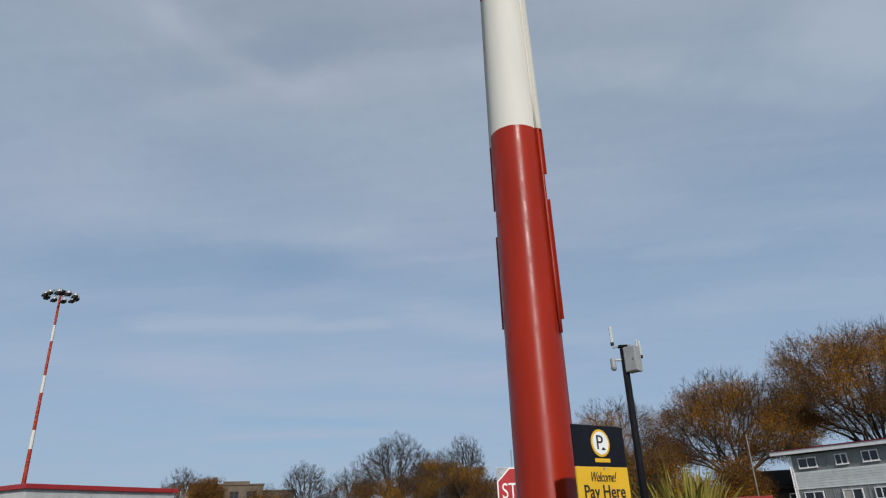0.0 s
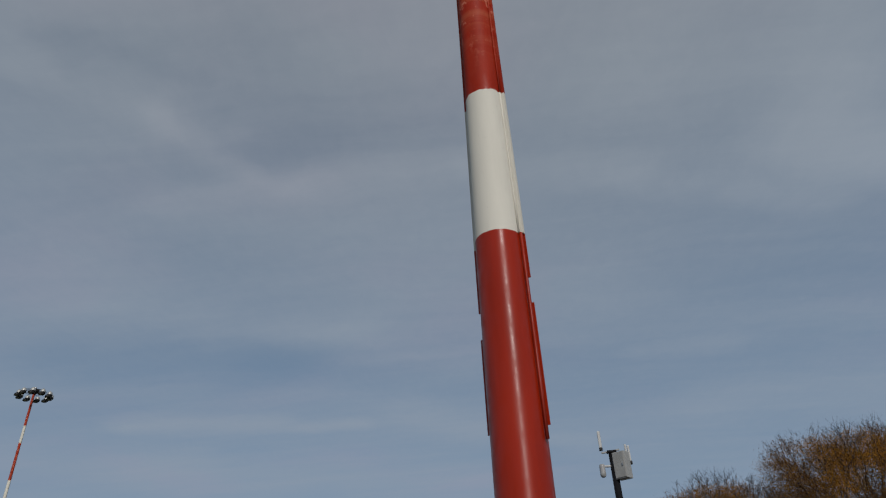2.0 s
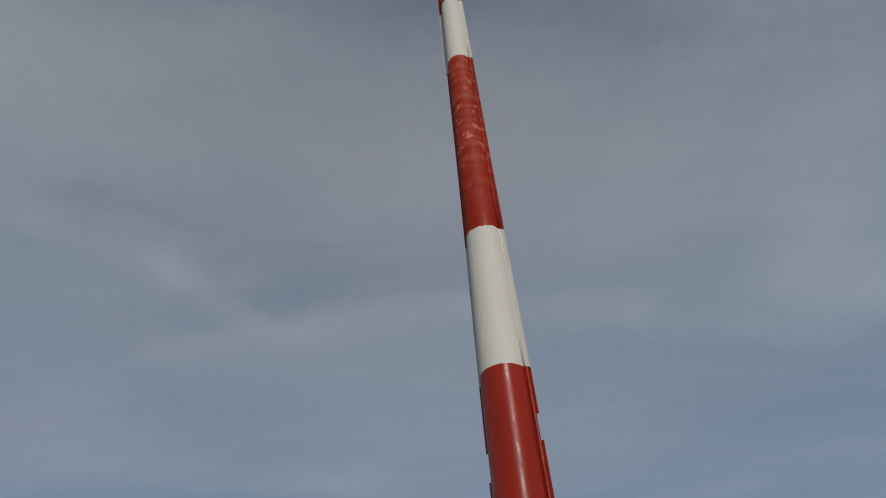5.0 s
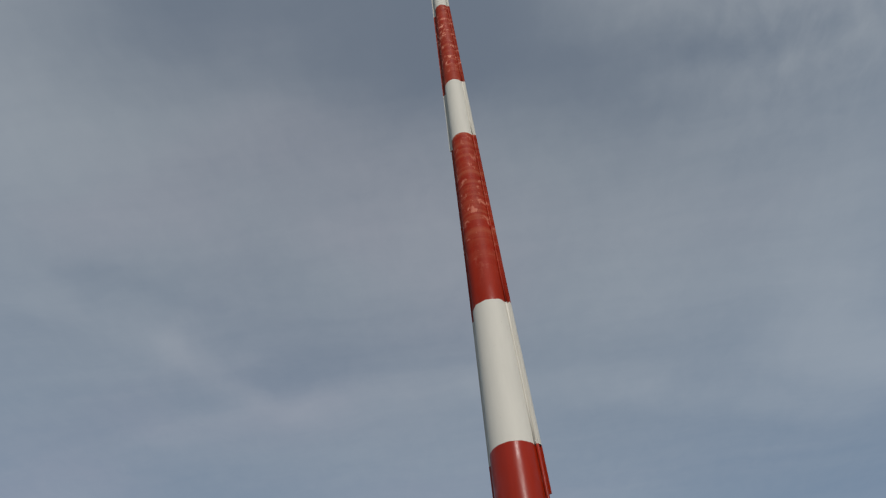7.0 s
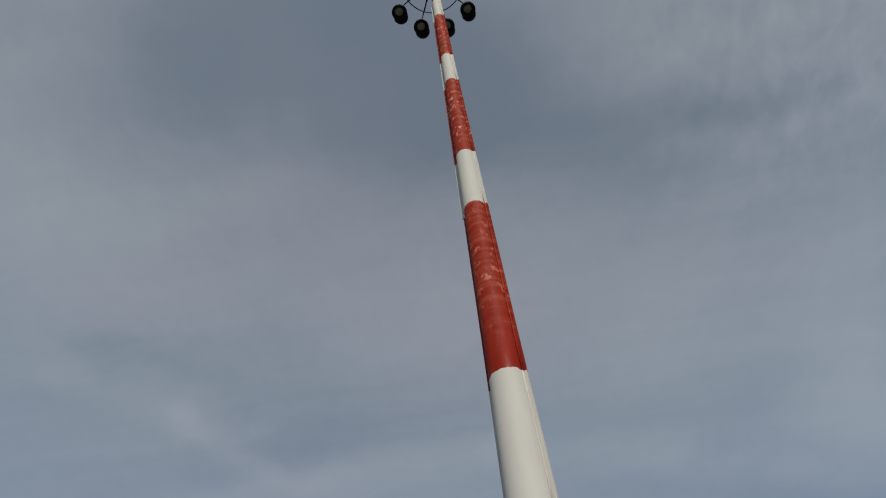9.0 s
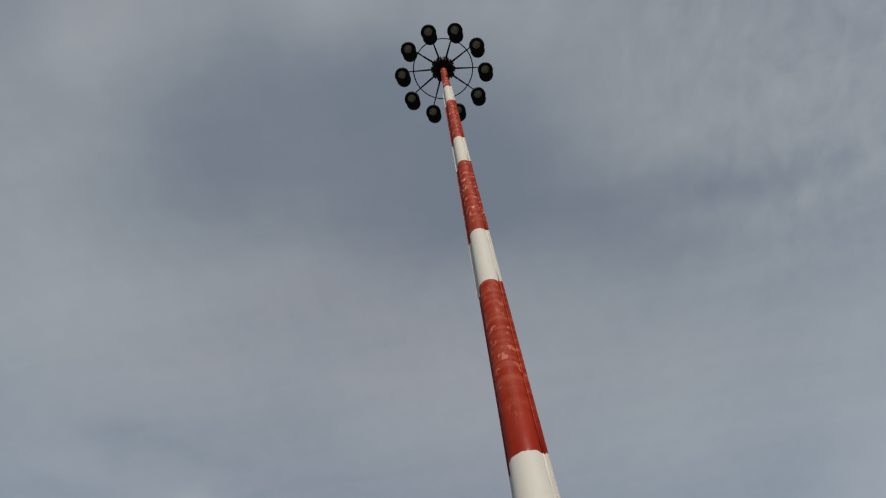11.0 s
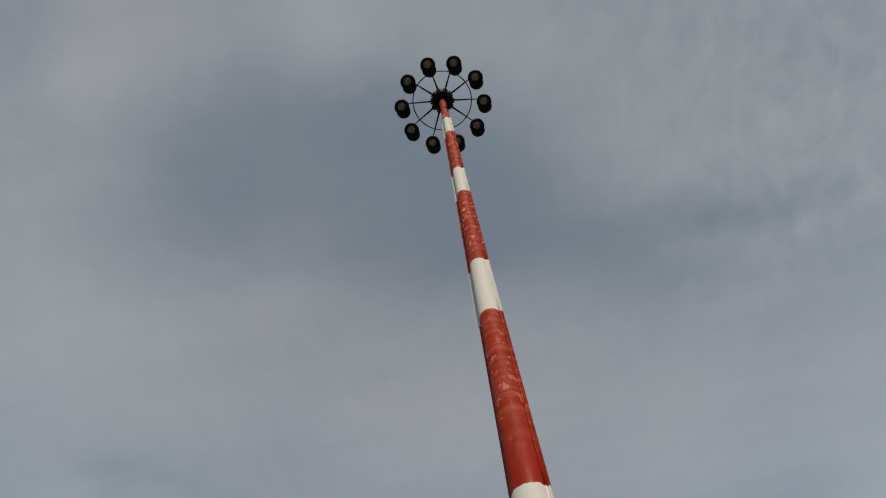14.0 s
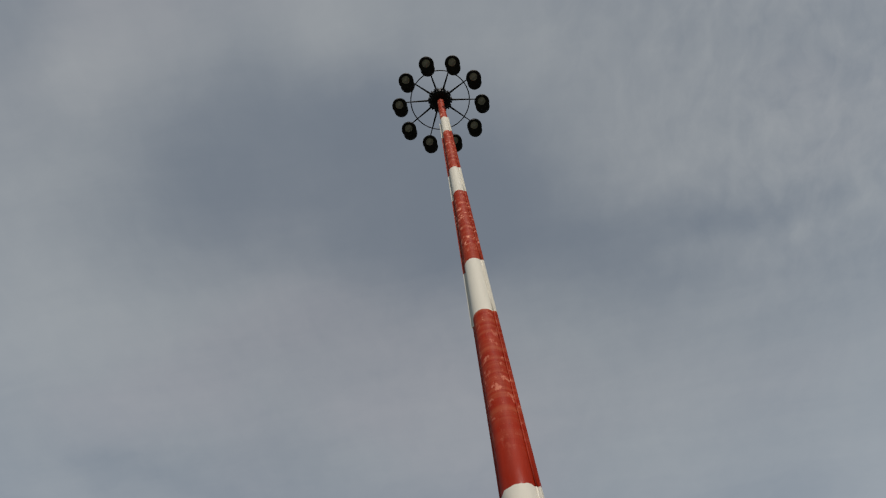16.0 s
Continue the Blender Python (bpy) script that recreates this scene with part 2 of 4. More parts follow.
def glass_dark(name):
    m = bpy.data.materials.new(name)
    m.use_nodes = True
    t = m.node_tree
    b = t.nodes["Principled BSDF"]
    v = node(t, "ShaderNodeTexCoord").outputs["Object"]
    col = mix_color(t, noise_at(t, v, 1.2, 2), (0.008, 0.009, 0.011), (0.03, 0.032, 0.035))
    t.links.new(col, b.inputs["Base Color"])
    b.inputs["Roughness"].default_value = 0.06
    return m


M_RED = mast_paint("red_mast_paint", (0.30, 0.017, 0.003), (0.46, 0.13, 0.06), 0.42)
M_WHITE = mast_paint("white_mast_paint", (0.64, 0.61, 0.535), None, 0.8)
M_BLACK = surface("black_enamel", (0.010, 0.009, 0.009), 0.55, 0, 0.3, 6, 0.05, specular=0.25)
M_BLACK_POLE = surface("black_pole_paint", (0.008, 0.008, 0.010), 0.7, 0, 0.3, 5, 0.1, specular=0.12)
M_SILVER = surface("dull_aluminium", (0.42, 0.42, 0.40), 0.5, 0.5, 0.15, 8, 0.05)
# lens base colour kept pale to stand in for the glint on its glass
M_LENS = surface("pale_reflector", (0.36, 0.34, 0.30), 0.24, 0.0, 0.4, 5, 0.05)
M_GALV = surface("galvanised_steel", (0.42, 0.43, 0.44), 0.45, 0.8, 0.25, 14, 0.1)
M_GREYBOX = surface("grey_cabinet_paint", (0.30, 0.30, 0.29), 0.5, 0, 0.12, 5, 0.05)
M_PLASTIC = surface("white_plastic", (0.44, 0.44, 0.43), 0.4, 0, 0.1, 6, 0.03)
M_DOME = surface("pale_grey_plastic", (0.30, 0.30, 0.30), 0.45, 0, 0.12, 9, 0.03)
M_NAVY = surface("navy_sign_face", (0.006, 0.007, 0.012), 0.6, 0, 0.2, 3, 0.02, specular=0.2)
M_YELLOW = surface("yellow_sign_face", (0.70, 0.41, 0.012), 0.5, 0, 0.06, 3, 0.02)
M_SIGNWHITE = surface("white_sign_vinyl", (0.80, 0.80, 0.76), 0.45, 0, 0.06, 3, 0.02)
M_SIGNRED = surface("red_sign_sheeting", (0.42, 0.018, 0.02), 0.45, 0, 0.12, 4, 0.02)
M_INK = surface("black_lettering", (0.012, 0.011, 0.01), 0.5, 0, 0.2, 8, 0)
M_CONCRETE = surface("painted_block_wall", (0.44, 0.44, 0.42), 0.8, 0, 0.2, 0.9, 0.3, 30)
M_REDCAP = surface("red_metal_coping", (0.32, 0.02, 0.02), 0.45, 0, 0.2, 2, 0.05)
M_SIDING = surface("grey_lap_siding", (0.66, 0.66, 0.63), 0.65, 0, 0.12, 1.5, 0.1, 30, object_random=0.05)
M_SIDING_DARK = surface("dark_grey_panel_siding", (0.25, 0.25, 0.24), 0.7, 0, 0.15, 1.5, 0.1, 30)
M_TRIM = surface("white_trim_paint", (0.85, 0.81, 0.79), 0.5, 0, 0.08, 3, 0.05)
M_ROOFRED = surface("red_roofing_sheet", (0.26, 0.02, 0.025), 0.6, 0, 0.25, 2, 0.2)
M_GLASS = glass_dark("dark_window_glass")
M_BLIND = surface("pale_window_blind", (0.5, 0.47, 0.38), 0.7, 0, 0.1, 4, 0)
M_DARKWALL = surface("dark_brown_cladding", (0.035, 0.028, 0.024), 0.8, 0, 0.3, 2, 0.2)
M_DARKROOF = surface("dark_asphalt_shingle", (0.03, 0.028, 0.028), 0.9, 0, 0.3, 3, 0.4)
M_BEIGE = surface("beige_stucco", (0.13, 0.096, 0.066), 0.85, 0, 0.2, 0.6, 0.2, 20)
M_ASPHALT = surface("asphalt", (0.075, 0.075, 0.076), 0.9, 0, 0.4, 0.6, 0.5, 40)
M_GRASS = surface("rough_grass_ground", (0.07, 0.085, 0.035), 0.95, 0, 0.4, 0.05, 0.5, 10)
M_BARK = surface("grey_brown_bark", (0.06, 0.043, 0.032), 0.9, 0, 0.4, 3, 0.6, 20)
M_PALEWOOD = surface("weathered_pole_wood", (0.20, 0.165, 0.13), 0.85, 0, 0.3, 4, 0.3, stretch=(3, 3, 0.3))
M_TWIG = surface("brown_twigs", (0.045, 0.029, 0.02), 0.9, 0, 0.3, 2, 0)
M_FLAX = surface("yellow_green_flax_leaf", (0.21, 0.172, 0.028), 0.6, 0, 0.35, 2.5, 0.1, 30, specular=0.2, island_random=0.45)


def leaf_material(name, color, spread):
    m = surface(name, color, 0.85, 0, 0.28, 0.35, 0, 8, specular=0.2, island_random=spread)
    return m


M_LEAF_OCHRE = leaf_material("ochre_autumn_leaves", (0.27, 0.118, 0.008), 0.14)
M_LEAF_GOLD = leaf_material("gold_autumn_leaves", (0.21, 0.102, 0.010), 0.18)
M_LEAF_BROWN = leaf_material("brown_autumn_leaves", (0.13, 0.058, 0.010), 0.16)

# ---------- building blocks ----------
def part(name, bm, material, parent=None, label="", smooth=False, place=None):
    me = bpy.data.meshes.new(name)
    bm.to_mesh(me)
    bm.free()
    for p in me.polygons:
        p.use_smooth = smooth
    me.materials.append(material)
    ob = new(name, me)
    if parent is not None:
        ob.parent = parent
    if place is not None:
        ob.matrix_basis = place
    if label:
        tagged(ob, label)
    return ob


def raw(name, verts, faces, material, parent=None, label="", smooth=False):
    me = bpy.data.meshes.new(name)
    me.from_pydata(verts, [], faces)
    me.update()
    for p in me.polygons:
        p.use_smooth = smooth
    me.materials.append(material)
    ob = new(name, me)
    if parent is not None:
        ob.parent = parent
    if label:
        tagged(ob, label)
    return ob


def thing(name, place, label, category, group="", kind=""):
    ob = new(name)
    ob.empty_display_size = 0.2
    ob.matrix_basis = place
    return tagged(ob, label, category, group, kind)


def add_box(bm, size, at=(0, 0, 0), bevel=0.0, m=None):
    """A box of that size, centred at a place."""
    r = bmesh.ops.create_cube(bm, size=1.0)
    bmesh.ops.transform(bm, matrix=(m or Matrix()) @ Matrix.Translation(at) @ Matrix.Diagonal((*size, 1)), verts=r["verts"])
    if bevel:
        edges = {e for v in r["verts"] for e in v.link_edges}
        bmesh.ops.bevel(bm, geom=list(edges), offset=bevel, segments=2, affect="EDGES", profile=0.6)
    return bm


def box(size, at=(0, 0, 0), bevel=0.0, m=None):
    return add_box(bmesh.new(), size, at, bevel, m)


def add_tube(bm, p0, p1, r0, r1=None, n=12, caps=True):
    p0, p1 = Vector(p0), Vector(p1)
    r1 = r0 if r1 is None else r1
    d = p1 - p0
    m = Matrix.Translation((p0 + p1) / 2) @ d.to_track_quat("Z", "Y").to_matrix().to_4x4()
    bmesh.ops.create_cone(bm, cap_ends=caps, segments=n, radius1=r0, radius2=r1, depth=d.length, matrix=m)
    return bm


def tube(p0, p1, r0, r1=None, n=12):
    return add_tube(bmesh.new(), p0, p1, r0, r1, n)


def lathe(profile, n=32, jitter=None):
    """A turned shape from (radius, height) pairs."""
    bm = bmesh.new()
    rings = []
    for r, z in profile:
        rings.append([bm.verts.new((r * math.cos(2 * math.pi * i / n), r * math.sin(2 * math.pi * i / n), z + (jitter(i, z) if jitter else 0))) for i in range(n)])
    for a, b in zip(rings, rings[1:]):
        for i in range(n):
            bm.faces.new((a[i], a[(i + 1) % n], b[(i + 1) % n], b[i]))
    return bm


def text_part(name, body, size, material, parent, place, width=None, height=None, shear=0.0, depth=0.002, bold=0.0):
    """Raised lettering in the built-in font, turned into a mesh and fitted to a width and height."""
    cu = bpy.data.curves.new(name, "FONT")
    cu.body, cu.size, cu.align_x, cu.align_y = body, size, "CENTER", "CENTER"
    cu.extrude, cu.shear, cu.offset = depth, shear, bold
    tmp = new("lettering_tmp", cu)
    me = bpy.data.meshes.new_from_object(tmp.evaluated_get(bpy.context.evaluated_depsgraph_get()))
    bpy.data.objects.remove(tmp)
    bpy.data.curves.remove(cu)
    xs, ys = [v.co.x for v in me.vertices], [v.co.y for v in me.vertices]
    cx, cy = (max(xs) + min(xs)) / 2, (max(ys) + min(ys)) / 2
    sx = width / (max(xs) - min(xs)) if width else 1
    sy = height / (max(ys) - min(ys)) if height else sx
    for v in me.vertices:
        v.co.x, v.co.y = (v.co.x - cx) * sx, (v.co.y - cy) * sy
    me.materials.clear()
    me.materials.append(material)
    me.name = name
    ob = new(name, me)
    ob.parent, ob.matrix_basis = parent, place
    return ob


def spot(az, dist, z=0.0):
    """A place by its compass angle from the eye and its level distance."""
    a = radians(az)
    return Vector((dist * math.sin(a), dist * math.cos(a), z))


# ---------- ground ----------
bm = bmesh.new()
bmesh.ops.create_grid(bm, x_segments=24, y_segments=24, size=2500)
tagged(part("ground", bm, M_GRASS), "rough autumn grass ground reaching to the horizon", "ground", kind="structure")
bm = box((74, 60, 0.06), (-2, 18, 0.0))
tagged(part("pavement", bm, M_ASPHALT), "dark grey worn asphalt of a parking area", "pavement", kind="structure")

# ---------- floodlight mast ----------
MAST = Vector((0.025, 7.2, 0.03))
RADII = ((0, 0.322), (4, 0.312), (6.5, 0.297), (9, 0.262), (12.5, 0.238), (16, 0.217), (20.6, 0.190), (27, 0.168), (34.3, 0.152))
BANDS = ((0.12, 6.06), (6.06, 8.47), (8.47, 13.30), (13.30, 15.72), (15.72, 20.54), (20.54, 22.86), (22.86, 27.63), (27.63, 29.90), (29.90, 34.10))
LAMP_Z, LAMP_R = 33.0, 1.95


def mast_radius(z):
    return float(np.interp(z, [a for a, _ in RADII], [b for _, b in RADII]))


def ragged(i, z):
    """Hand-painted band edges wander a little."""
    k = noise.noise(Vector((i * 0.45, z * 3.1, 0.0))) * (0.022 if abs(z - BANDS[1][1]) < 0.1 else 0.006)
    return k if any(abs(z - b) < 1e-6 for _, b in BANDS[:-1]) else 0.0


def fin(z0, z1, angle, reach=0.07, thick=0.012):
    """A thin upright flange that follows the shaft's taper."""
    bm = bmesh.new()
    steps = max(2, int((z1 - z0) / 1.2) + 1)
    last = None
    for k in range(steps):
        z = z0 + (z1 - z0) * k / (steps - 1)
        r = mast_radius(z)
        out, side = Vector((math.cos(angle), math.sin(angle), 0)), Vector((-math.sin(angle), math.cos(angle), 0))
        ring = [bm.verts.new(out * d + side * s + Vector((0, 0, z))) for d, s in ((r - 0.01, -thick / 2), (r + reach, -thick / 2), (r + reach, thick / 2), (r - 0.01, thick / 2))]
        if last:
            for i in range(4):
                bm.faces.new((last[i], last[(i + 1) % 4], ring[(i + 1) % 4], ring[i]))
        else:
            bm.faces.new(ring[::-1])
        last = ring
    bm.faces.new(last)
    return bm


def guide_rod(z0, z1, angle, off=0.026, rad=0.016, n=10):
    """One round bar that follows the shaft's taper from z0 to z1."""
    bm = bmesh.new()
    steps = max(3, int((z1 - z0) / 0.6))
    rings = []
    for k in range(steps + 1):
        z = z0 + (z1 - z0) * k / steps
        r = mast_radius(z) + off
        rings.append([bm.verts.new((r * math.cos(angle) + rad * math.cos(2 * math.pi * i / n), r * math.sin(angle) + rad * math.sin(2 * math.pi * i / n), z)) for i in range(n)])
    for a, b in zip(rings, rings[1:]):
        for i in range(n):
            bm.faces.new((a[i], a[(i + 1) % n], b[(i + 1) % n], b[i]))
    bm.faces.new(rings[0][::-1])
    bm.faces.new(rings[-1])
    return bm


def build_mast(place, label, lift=0.0):
    """lift: how much longer the top band is."""
    mast = thing("floodlight_mast", Matrix.Translation(place), label, "light mast", "floodlight masts")
    part("base_plate", lathe(((0.0, 0), (0.5, 0), (0.5, 0.06), (0.33, 0.07), (0.325, 0.14)), 40), M_GALV, mast, "galvanised base flange")
    for k in range(10):
        a = 2 * math.pi * k / 10
        part("anchor_bolt", tube((0.42 * math.cos(a), 0.42 * math.sin(a), 0.05), (0.42 * math.cos(a), 0.42 * math.sin(a), 0.16), 0.018, n=8), M_GALV, mast)
    right, left = -0.33, 2.61
    for k, (a, b) in enumerate(BANDS):
        b = b + lift if k == 8 else b
        red = k % 2 == 0
        mat = M_RED if red else M_WHITE
        n = max(3, int((b - a) / 0.6))
        prof = [(mast_radius(a + (b - a) * i / n), a + (b - a) * i / n) for i in range(n + 1)]
        section = part("shaft_section", lathe(prof, 64, ragged), mat, mast, "glossy red painted shaft band" if red else "white painted shaft band", smooth=True)
        if k == 0:
            spans_r, spans_l, rod = ((3.64, 5.10), (5.44, b)), ((3.66, 4.81), (5.16, b)), (3.48, b)
        else:
            spans_r, spans_l, rod = ((a, b),), ((a, b),), (a, b)
        if k < 8:
            for s in spans_r:
                part("flange", fin(*s, right if k == 0 else right - 0.07, 0.058, 0.012 if k == 0 else 0.042), mat, section)
            for s in spans_l:
                part("flange", fin(*s, left, 0.08 if b < 14 else 0.115), mat, section)
            part("guide_rod", guide_rod(*rod, right - (0.16 if k == 0 else 0.22), 0.026 if k == 0 else 0.014 if red else 0.008, 0.021 if k == 0 else 0.016 if red else 0.014), mat, section, smooth=True)
    # lamp ring
    hub = part("hub", lathe(((0.17, 34.22 + lift), (0.30, 34.25 + lift), (0.50, 34.16 + lift), (0.53, 33.9 + lift), (0.50, 33.66 + lift), (0.40, 33.60 + lift), (0.17, 33.64 + lift)), 40), M_BLACK, mast, "black winch-lowered hub", smooth=False)
    for k in range(20):
        a = 2 * math.pi * k / 20
        m = Matrix.Rotation(a, 4, "Z")
        part("hub_bracket", box((0.07, 0.06, 0.34), (0.545, 0, 33.88 + lift), 0.008, m), M_BLACK, hub)
    part("mast_cap", lathe(((0.0, 34.52 + lift), (0.10, 34.48 + lift), (0.17, 34.38 + lift), (0.18, 34.22 + lift)), 32), M_GALV, mast, smooth=True)
    bm = bmesh.new()
    n = 60
    for k in range(n):
        a, b = 2 * math.pi * k / n, 2 * math.pi * (k + 1) / n
        add_tube(bm, (1.42 * math.cos(a), 1.42 * math.sin(a), 33.82 + lift), (1.42 * math.cos(b), 1.42 * math.sin(b), 33.82 + lift), 0.026, 0.026, 8, False)
    part("ring_rail", bm, M_BLACK, mast, "black tubular ring rail", smooth=True)
    for k in range(10):
        a = 0.157 - k * math.pi / 5
        c, s = math.cos(a), math.sin(a)
        arm = part("arm", tube((0.5 * c, 0.5 * s, 33.88 + lift), (1.76 * c, 1.76 * s, 33.72 + lift), 0.05, 0.024, 10), M_BLACK, mast)
        lamp_at = Matrix.Translation((LAMP_R * c, LAMP_R * s, LAMP_Z + lift))
        lamp = part("lamp_head", lathe(((0.0, 0.05), (0.22, 0.04), (0.31, 0.0), (0.345, -0.02), (0.355, 0.02), (0.35, 0.16), (0.30, 0.26), (0.12, 0.30), (0.0, 0.30)), 28), M_BLACK, mast, "black bell floodlight head", smooth=True, place=lamp_at)
        part("reflector", lathe(((0.0, -0.03), (0.08, -0.024), (0.15, 0.0), (0.19, 0.045)), 24), M_LENS, lamp, "pale lens, glint put into its colour", smooth=True, place=Matrix.Translation((-0.01, -0.05, 0.0)))
        back = Matrix.Translation((0.015, 0.27, 0))
        part("neck", box((0.16, 0.36, 0.12), (0.0, 0.2, 0.24), 0.02), M_BLACK, lamp)
        part("ballast_base", lathe(((0.0, 0.14), (0.24, 0.14), (0.315, 0.18), (0.335, 0.24), (0.33, 0.44)), 24), M_BLACK, lamp, "black ballast base", smooth=True, place=back)
        part("ballast_dome", lathe(((0.33, 0.441), (0.32, 0.60), (0.25, 0.76), (0.15, 0.84), (0.07, 0.88), (0.05, 0.96), (0.0, 0.97)), 24), M_SILVER, lamp, "silver ballast dome", smooth=True, place=back)
    return mast


build_mast(MAST, "tall tapered steel floodlight mast painted in red and white bands")
build_mast(spot(-39.0, 103.6), "distant red and white banded floodlight mast beyond a grey building", 0.8)

# ---------- parking sign beside the mast ----------
def build_pay_sign():
    a, b = Vector((0.284, 6.29, 0)), Vector((0.776, 6.755, 0))
    e = (b - a).normalized()
    w = (b - a).length
    nrm = Vector((e.y, -e.x, 0))
    m = Matrix((( e.x, 0, nrm.x, (a.x + b.x) / 2), (e.y, 0, nrm.y, (a.y + b.y) / 2), (0, 1, 0, 0.03), (0, 0, 0, 1)))
    # local x along the face, y up, z towards the viewer
    sign = thing("parking_sign", m, "navy and yellow parking pay sign on a steel post", "sign")
    top, split, low = 2.42, 2.055, 1.40
    part("navy_panel", box((w, top - split, 0.02), (0, (top + split) / 2, 0), 0.004), M_NAVY, sign, "navy panel with round parking badge")
    lower = part("yellow_panel", box((w, split - low - 0.004, 0.02), (0, (split + low) / 2 - 0.002, 0), 0.004), M_YELLOW, sign, "yellow panel with black lettering")
    part("post", box((0.06, 2.30, 0.06), (0, 1.15, -0.042), 0.006), M_GALV, sign, "square steel post")
    disc = tube((0, 0, 0), (0, 0, 0.003), 0.123, n=48)
    part("badge_ring", disc, M_YELLOW, sign, "yellow badge ring", place=Matrix.Translation((0.01, 2.262, 0.0105)))
    part("badge_disc", tube((0, 0, 0), (0, 0, 0.003), 0.103, n=48), M_SIGNWHITE, sign, "white badge disc", place=Matrix.Translation((0.01, 2.262, 0.0130)))
    text_part("letter", "P", 0.15, M_INK, sign, Matrix.Translation((0.0, 2.268, 0.0165)), 0.085, 0.125)
    part("badge_car", box((0.046, 0.013, 0.003), (0.04, 2.206, 0.0172), 0.0), M_INK, sign)
    part("badge_car_roof", box((0.026, 0.010, 0.003), (0.038, 2.217, 0.0172), 0.0), M_INK, sign)
    # unread maker's wording: plain bar
    part("name_bar", box((0.20, 0.034, 0.003), (0.015, 2.108, 0.0118)), M_YELLOW, sign, "yellow wording bar")
    text_part("lettering", "Welcome!", 0.1, M_INK, lower, Matrix.Translation((0.005, 1.965, 0.0125)), 0.33, 0.085, 0.45)
    text_part("lettering", "Pay Here", 0.14, M_INK, lower, Matrix.Translation((0.0, 1.822, 0.0125)), 0.53, 0.145, bold=0.0012)
    part("screw", tube((0, 0, 0), (0, 0, 0.006), 0.011, n=10), M_GALV, sign, place=Matrix.Translation((0.02, 2.035, 0.010)))
    part("screw", tube((0, 0, 0), (0, 0, 0.006), 0.011, n=10), M_GALV, sign, place=Matrix.Translation((0.02, 1.45, 0.010)))


build_pay_sign()


# ---------- stop sign ----------
def octagon(w, depth, z=0.0):
    bm = bmesh.new()
    r = w / 2 / math.cos(math.pi / 8)
    vs = [bm.verts.new((r * math.cos(math.pi / 8 + k * math.pi / 4), r * math.sin(math.pi / 8 + k * math.pi / 4), z)) for k in range(8)]
    f = bm.faces.new(vs)
    g = bmesh.ops.extrude_face_region(bm, geom=[f])
    bmesh.ops.translate(bm, verts=[v for v in g["geom"] if isinstance(v, bmesh.types.BMVert)], vec=(0, 0, depth))
    bmesh.ops.recalc_face_normals(bm, faces=bm.faces[:])
    return bm


def build_stop_sign():
    c = spot(-2.04, 12.2, 0.03)
    m = Matrix.Translation(c) @ Matrix.Rotation(radians(3), 4, "Z") @ Matrix.Rotation(radians(90), 4, "X")
    sign = thing("stop_sign", m, "red octagonal stop sign with white border on a post", "sign")
    up = Matrix.Translation((0, 2.16, 0))
    part("border", octagon(0.75, 0.004), M_SIGNWHITE, sign, "white border plate", place=up)
    part("face", octagon(0.705, 0.004, 0.004), M_SIGNRED, sign, "red sheeting", place=up)
    text_part("lettering", "STOP", 0.3, M_SIGNWHITE, sign, Matrix.Translation((0, 2.16, 0.0095)), 0.58, 0.25)
    part("backing_board", box((0.74, 0.76, 0.012), (-0.005, 2.165, -0.012), 0.003), M_GALV, sign, "pale square backing board")
    part("post", box((0.05, 2.5, 0.05), (0, 1.25, -0.045), 0.004), M_GALV, sign, "galvanised post")


build_stop_sign()


